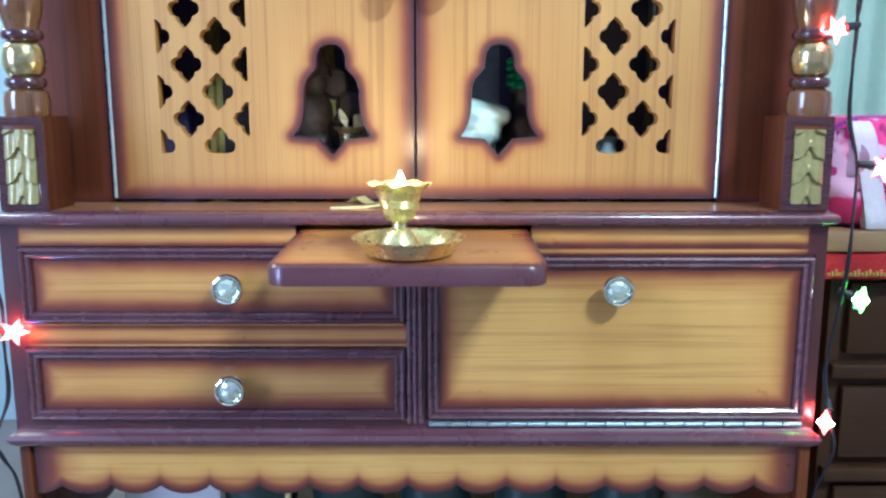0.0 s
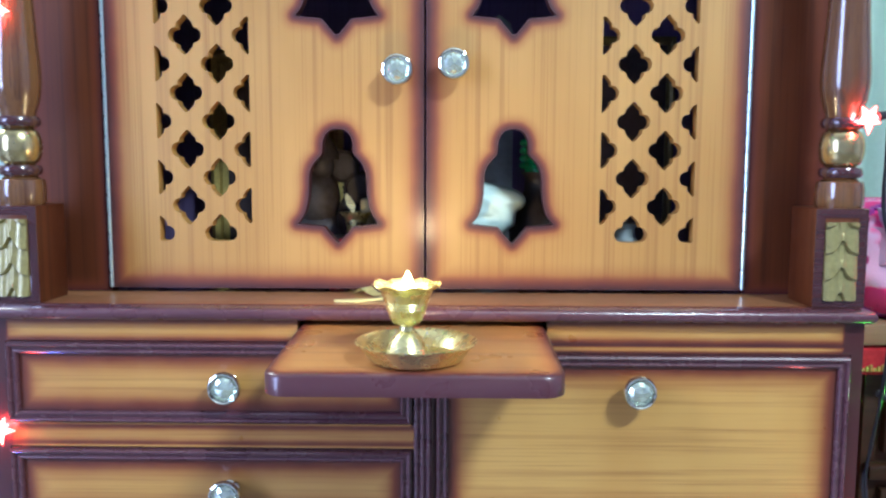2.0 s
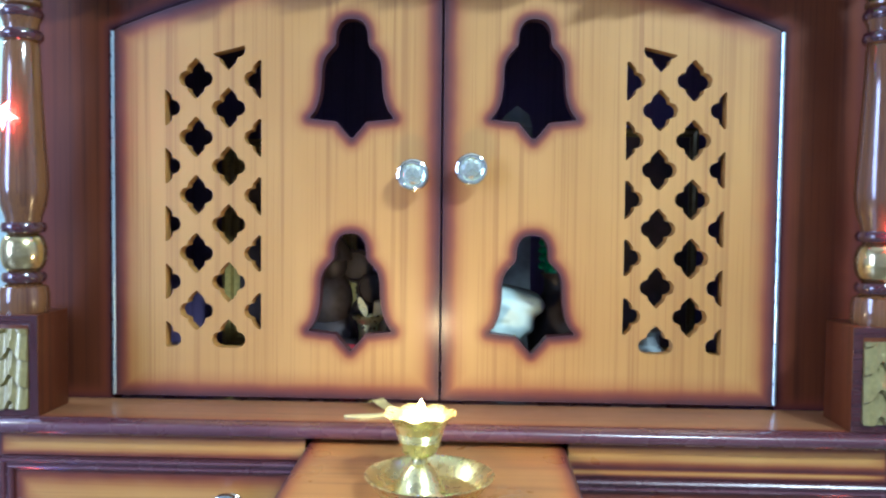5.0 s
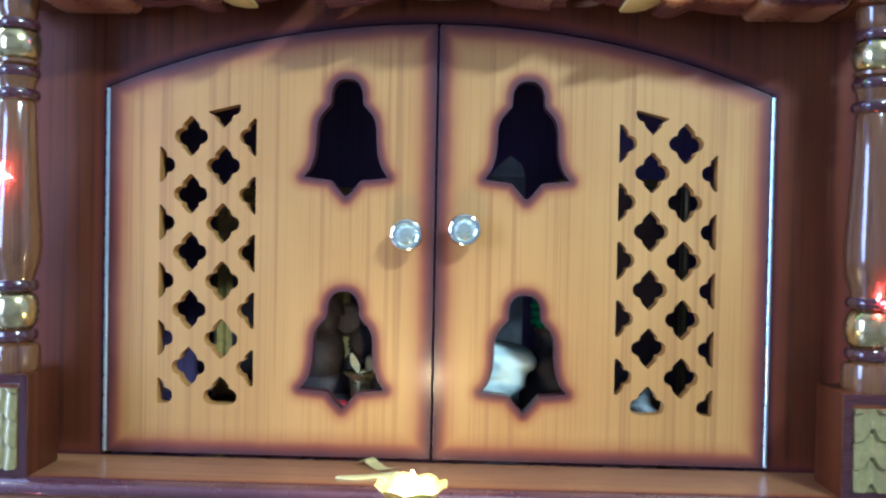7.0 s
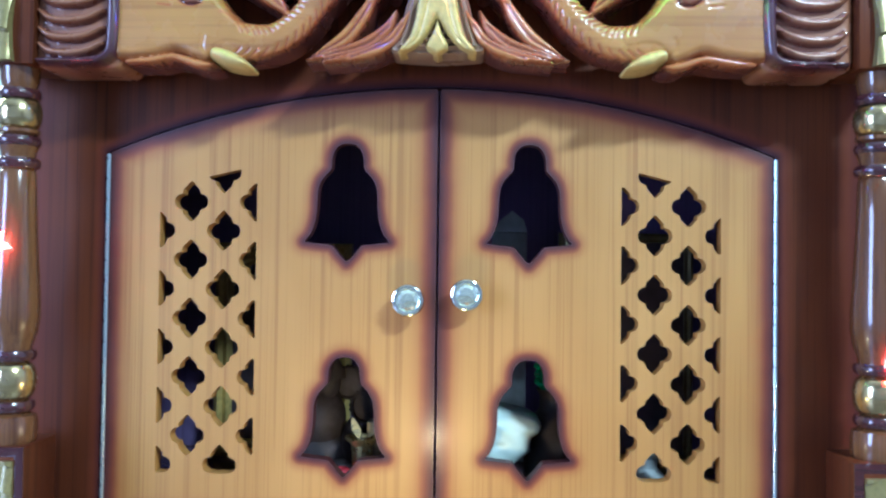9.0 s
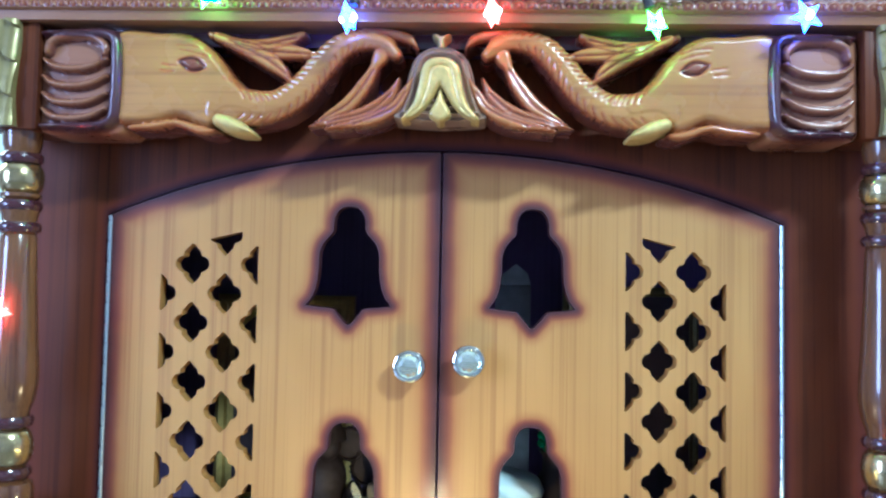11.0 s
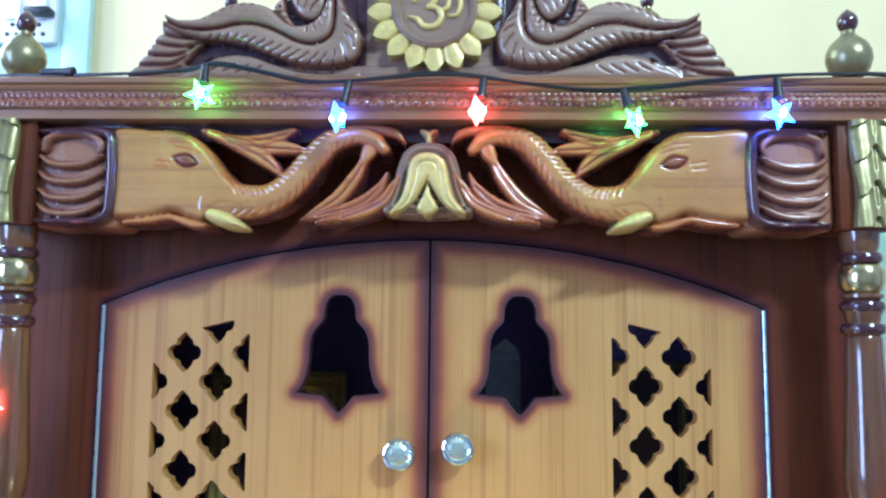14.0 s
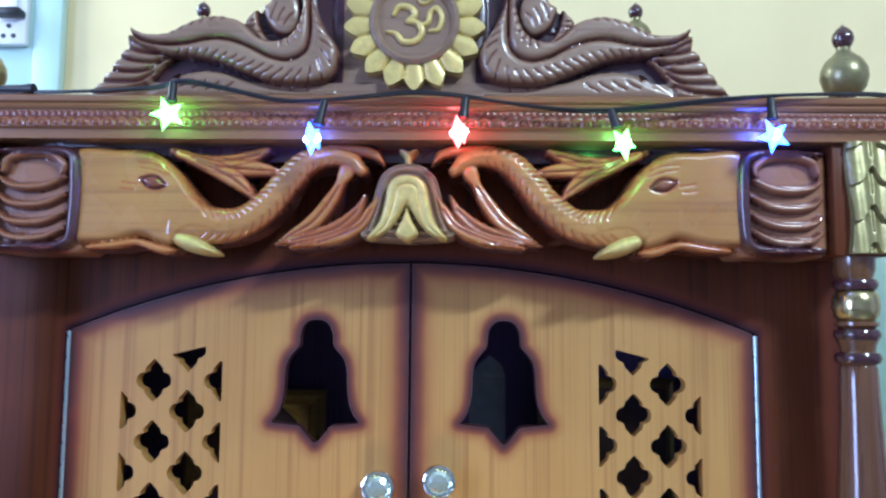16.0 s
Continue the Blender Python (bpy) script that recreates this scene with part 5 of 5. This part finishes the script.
# Under the skirt
tagged(part("storage_box", boxed(-0.36, -0.24, 0.02, 0.22, 0.0, 0.192, 0.006), M_WHITE, None), "plain white cardboard box under the temple", "box")
M_CAN = plain("dark_green_tin", (0.03, 0.07, 0.06, 1), 0.35, 0.2, 0.3, 40, 0.3, 0.1)
tin = tagged(part("storage_tin", lathe(bmesh.new(), [(0.0, 0), (0.042, 0), (0.045, 0.004), (0.045, 0.165), (0.042, 0.168), (0.044, 0.176), (0.044, 0.190), (0.0, 0.191)], (-0.20, 0.06, 0), 28), M_CAN, None), "dark green storage tin under the temple", "tin", "tins under the temple")
for x in (-0.09, 0.02, 0.14, 0.26):
    copy_thing(tin, pose(x + 0.20, 0.01 * math.sin(x * 40), 0))
tagged(part("brass_bell", lathe(bmesh.new(), [(0.028, 0), (0.029, 0.004), (0.020, 0.03), (0.016, 0.055), (0.008, 0.066), (0.006, 0.075), (0.008, 0.12), (0.004, 0.16), (0.010, 0.19), (0.006, 0.200), (0.0, 0.203)], (-0.150, -0.02, 0), 28), M_BRASS, None), "brass hand bell with a tall handle", "bell")


# Beside the temple
M_SIDE = wood("dark_brown_furniture", (0.060, 0.030, 0.014, 1), (0.042, 0.020, 0.010, 1), (0.020, 0.010, 0.006, 1), "x", rough=0.45, coat=0.12)
side = thing("side_cabinet", (0.80, 0.25, 0), "low dark brown wooden cabinet with moulded rails", "cabinet")
part("body", boxed(0.505, 1.10, 0.07, 0.44, 0.0, 0.405, 0.003), M_SIDE, side)
part("top", boxed(0.490, 1.115, 0.045, 0.45, 0.405, 0.432, 0.006), M_SIDE, side)
for z0, z1 in ((0.305, 0.395), (0.170, 0.262), (0.03, 0.13)):
    pn = part("drawer_front", boxed(0.525, 1.08, 0.058, 0.070, z0, z1, 0.003), M_SIDE, side)
    part("drawer_rail", boxed(0.507, 1.098, 0.052, 0.070, z0 - 0.030, z0 - 0.012, 0.004), M_SIDE, pn)
M_REDC = plain("red_cloth", (0.62, 0.03, 0.04, 1), 0.8, 0.0, 0.3, 160, 0.0, 0.5)
M_GOLDT = plain("gold_thread", (0.60, 0.42, 0.10, 1), 0.5, 0.4, 0.4, 220, 0.0, 0.5)
cl = thing("table_cloth", (0.80, 0.24, 0.433), "red cloth with a gold woven border on the cabinet", "cloth")
bm = bmesh.new()
xs, sec = np.linspace(0.478, 1.10, 44), [(0.42, 0.4335), (0.10, 0.4338), (0.046, 0.4345), (0.038, 0.4310), (0.034, 0.4180), (0.033, 0.4050)]
g = [[bm.verts.new((x, y - (0.004 * math.sin(x * 70) if z < 0.43 else 0), z + 0.0012 * math.sin(x * 55 + y * 40))) for y, z in sec] for x in xs]
for p, q in zip(g, g[1:]):
    for k in range(len(sec) - 1):
        bm.faces.new((p[k], q[k], q[k + 1], p[k + 1]))
bmesh.ops.solidify(bm, geom=bm.faces[:], thickness=0.0015)
part("cloth", bm, M_REDC, cl)
bm = bmesh.new()
for i in range(140):
    x = 0.480 + i * 0.0044
    box(bm, x, x + 0.0032, 0.0285, 0.0315, 0.4085, 0.4125 + 0.002 * (i % 3), 0.0006, 1)
tagged(part("woven_border", bm, M_GOLDT, cl, "gold woven border"), kind="stuff")

M_PLANK = wood("pale_board", (0.30, 0.20, 0.11, 1), (0.24, 0.155, 0.085, 1), (0.13, 0.075, 0.04, 1), "x", rough=0.5, coat=0.1)
tagged(part("wooden_board", boxed(0.470, 0.98, 0.040, 0.30, 0.4352, 0.4600, 0.003), M_PLANK, None), "plain brown wooden board lying on the red cloth", "board")
M_PINK, nt, bs = material("flower_print_fabric")
weave, blots, petals_ = noise_at(nt, 320, (1, 1, 1), 2), noise_at(nt, 26, (1, 1, 0.8), 2), noise_at(nt, 48, (1, 1, 1), 1)
tone = mix(nt, ramp(nt, blots, 0.44, 0.50), (0.60, 0.38, 0.56, 1), (0.62, 0.035, 0.22, 1))
tone = mix(nt, ramp(nt, petals_, 0.60, 0.64), tone, (0.30, 0.012, 0.12, 1))
nt.links.new(tone, bs.inputs["Base Color"])
bs.inputs["Roughness"].default_value = 0.8
bump(nt, bs, weave, 0.4)
M_PURP = plain("purple_piping", (0.30, 0.02, 0.30, 1), 0.5, 0.0, 0.3, 60, 0.1, 0.2)
M_STRAP = plain("white_webbing", (0.62, 0.60, 0.70, 1), 0.7, 0.0, 0.12, 200, 0.0, 0.5)
M_LILAC = plain("lilac_print", (0.55, 0.40, 0.58, 1), 0.6, 0.0, 0.4, 40, 0.1, 0.2)
bag = thing("school_bag", (0.58, 0.13, 0.4602), "magenta printed fabric bag with white straps on a wooden board", "bag")
bag_shape = d_box(0.478, 0.700, 0.4605, 0.594, 0.055)
sheet("body", M_PINK, bag, bag_shape, (0.480, 0.702, 0.459, 0.618), 0.004, 0.080, 0.200, height=lambda x, z: 0.035 * pillow(bag_shape(x, z), 0.06) + 0.002 * np.sin(x * 90 + 3 * np.sin(z * 50)), label="magenta printed fabric")
pip = less(bag_shape, d_box(0.485, 0.693, 0.4675, 0.587, 0.048))
sheet("piping", M_PURP, bag, pip, (0.480, 0.702, 0.459, 0.618), 0.003, 0.073, 0.085, height=lambda x, z: 0.004 * pillow(np.maximum(pip(x, z), 0), 0.004), closed=False)
for x0 in (0.528, 0.626):
    st = lambda x, z, x0=x0: np.minimum.reduce([0.0125 - np.abs(x - x0 - 0.22 * (0.53 - z)), z - 0.4615, 0.588 - z])
    sheet("strap", M_STRAP, bag, st, (x0 - 0.035, x0 + 0.035, 0.460, 0.612), 0.0035, 0.044, 0.060, height=lambda x, z: 0.0025 * np.cos((x + 0.22 * z) * 900) * 0.3 - 0.03 * np.clip((np.abs(z - 0.52) - 0.045) / 0.04, 0, 1) ** 2, closed=False, label="white webbing strap")
pt = d_disc(0.500, 0.545, 0.022)
sheet("printed_patch", M_LILAC, bag, both(pt, bag_shape), (0.476, 0.524, 0.520, 0.570), 0.003, 0.0565, 0.075, height=lambda x, z: 0.018 * (x - 0.500) / 0.02, closed=False, label="lilac printed patch")

M_CURT = plain("pale_curtain_cloth", (0.74, 0.92, 0.86, 1), 0.85, 0.0, 0.05, 120, 0.0, 0.4)
cu = thing("curtain", (0.95, 0.53, 0.0), "pale green-white curtain hanging in upright folds", "curtain")
bm = bmesh.new()
xs = np.linspace(0.56, 1.40, 150)
rows = [[bm.verts.new((x + 0.004 * math.sin(9 * z), 0.53 + 0.018 * math.sin(x * 62) + 0.008 * math.sin(x * 131 + 2 * z), z)) for x in xs] for z in np.linspace(0.02, 1.06, 8)]
for p, q in zip(rows, rows[1:]):
    for k in range(len(xs) - 1):
        bm.faces.new((p[k], p[k + 1], q[k + 1], q[k]))
bmesh.ops.solidify(bm, geom=bm.faces[:], thickness=0.002)
part("cloth", bm, M_CURT, cu)
part("rod", tube(bmesh.new(), [(0.53, 0.53, 1.065), (1.45, 0.53, 1.065)], 0.008, 12), M_STEEL, cu)
for x in (0.60, 1.40):
    part("bracket", boxed(x - 0.008, x + 0.008, 0.53, 0.63, 1.055, 1.075, 0.002), M_STEEL, cu)

tagged(part("trim", boxed(-0.715, -0.665, 0.606, 0.630, 0.0, 2.3, 0.003), M_TRIM, None), "pale green painted upright door trim", "trim", kind="structure")
tagged(part("door_1", boxed(-1.55, -0.715, 0.612, 0.630, 0.0, 2.25, 0.002), M_TRIM, None), "pale green painted door leaf, closed", "door", kind="structure")
sw = thing("switchboard", (-0.80, 0.605, 1.36), "white plastic electrical switchboard with sockets", "switchboard")
part("plate", boxed(-0.880, -0.722, 0.594, 0.612, 1.372, 1.560, 0.006), M_WHITE, sw)
for i in range(3):
    x = -0.872 + i * 0.049
    part("switch", boxed(x + 0.006, x + 0.036, 0.589, 0.594, 1.415, 1.462, 0.003), M_WHITE, sw)
    for dx, dz in ((0.012, 0.0), (0.030, 0.0), (0.021, 0.018)):
        part("socket_hole", lathe(bmesh.new(), [(0.0, 0.0), (0.0042, 0.0), (0.0042, 0.002), (0.0, 0.002)], (x + dx, 0.5945, 1.388 + dz), 12, my), M_BLACK, sw)
part("plug", boxed(-0.770, -0.722, 0.565, 0.594, 1.418, 1.432, 0.005), M_BLACK, sw)
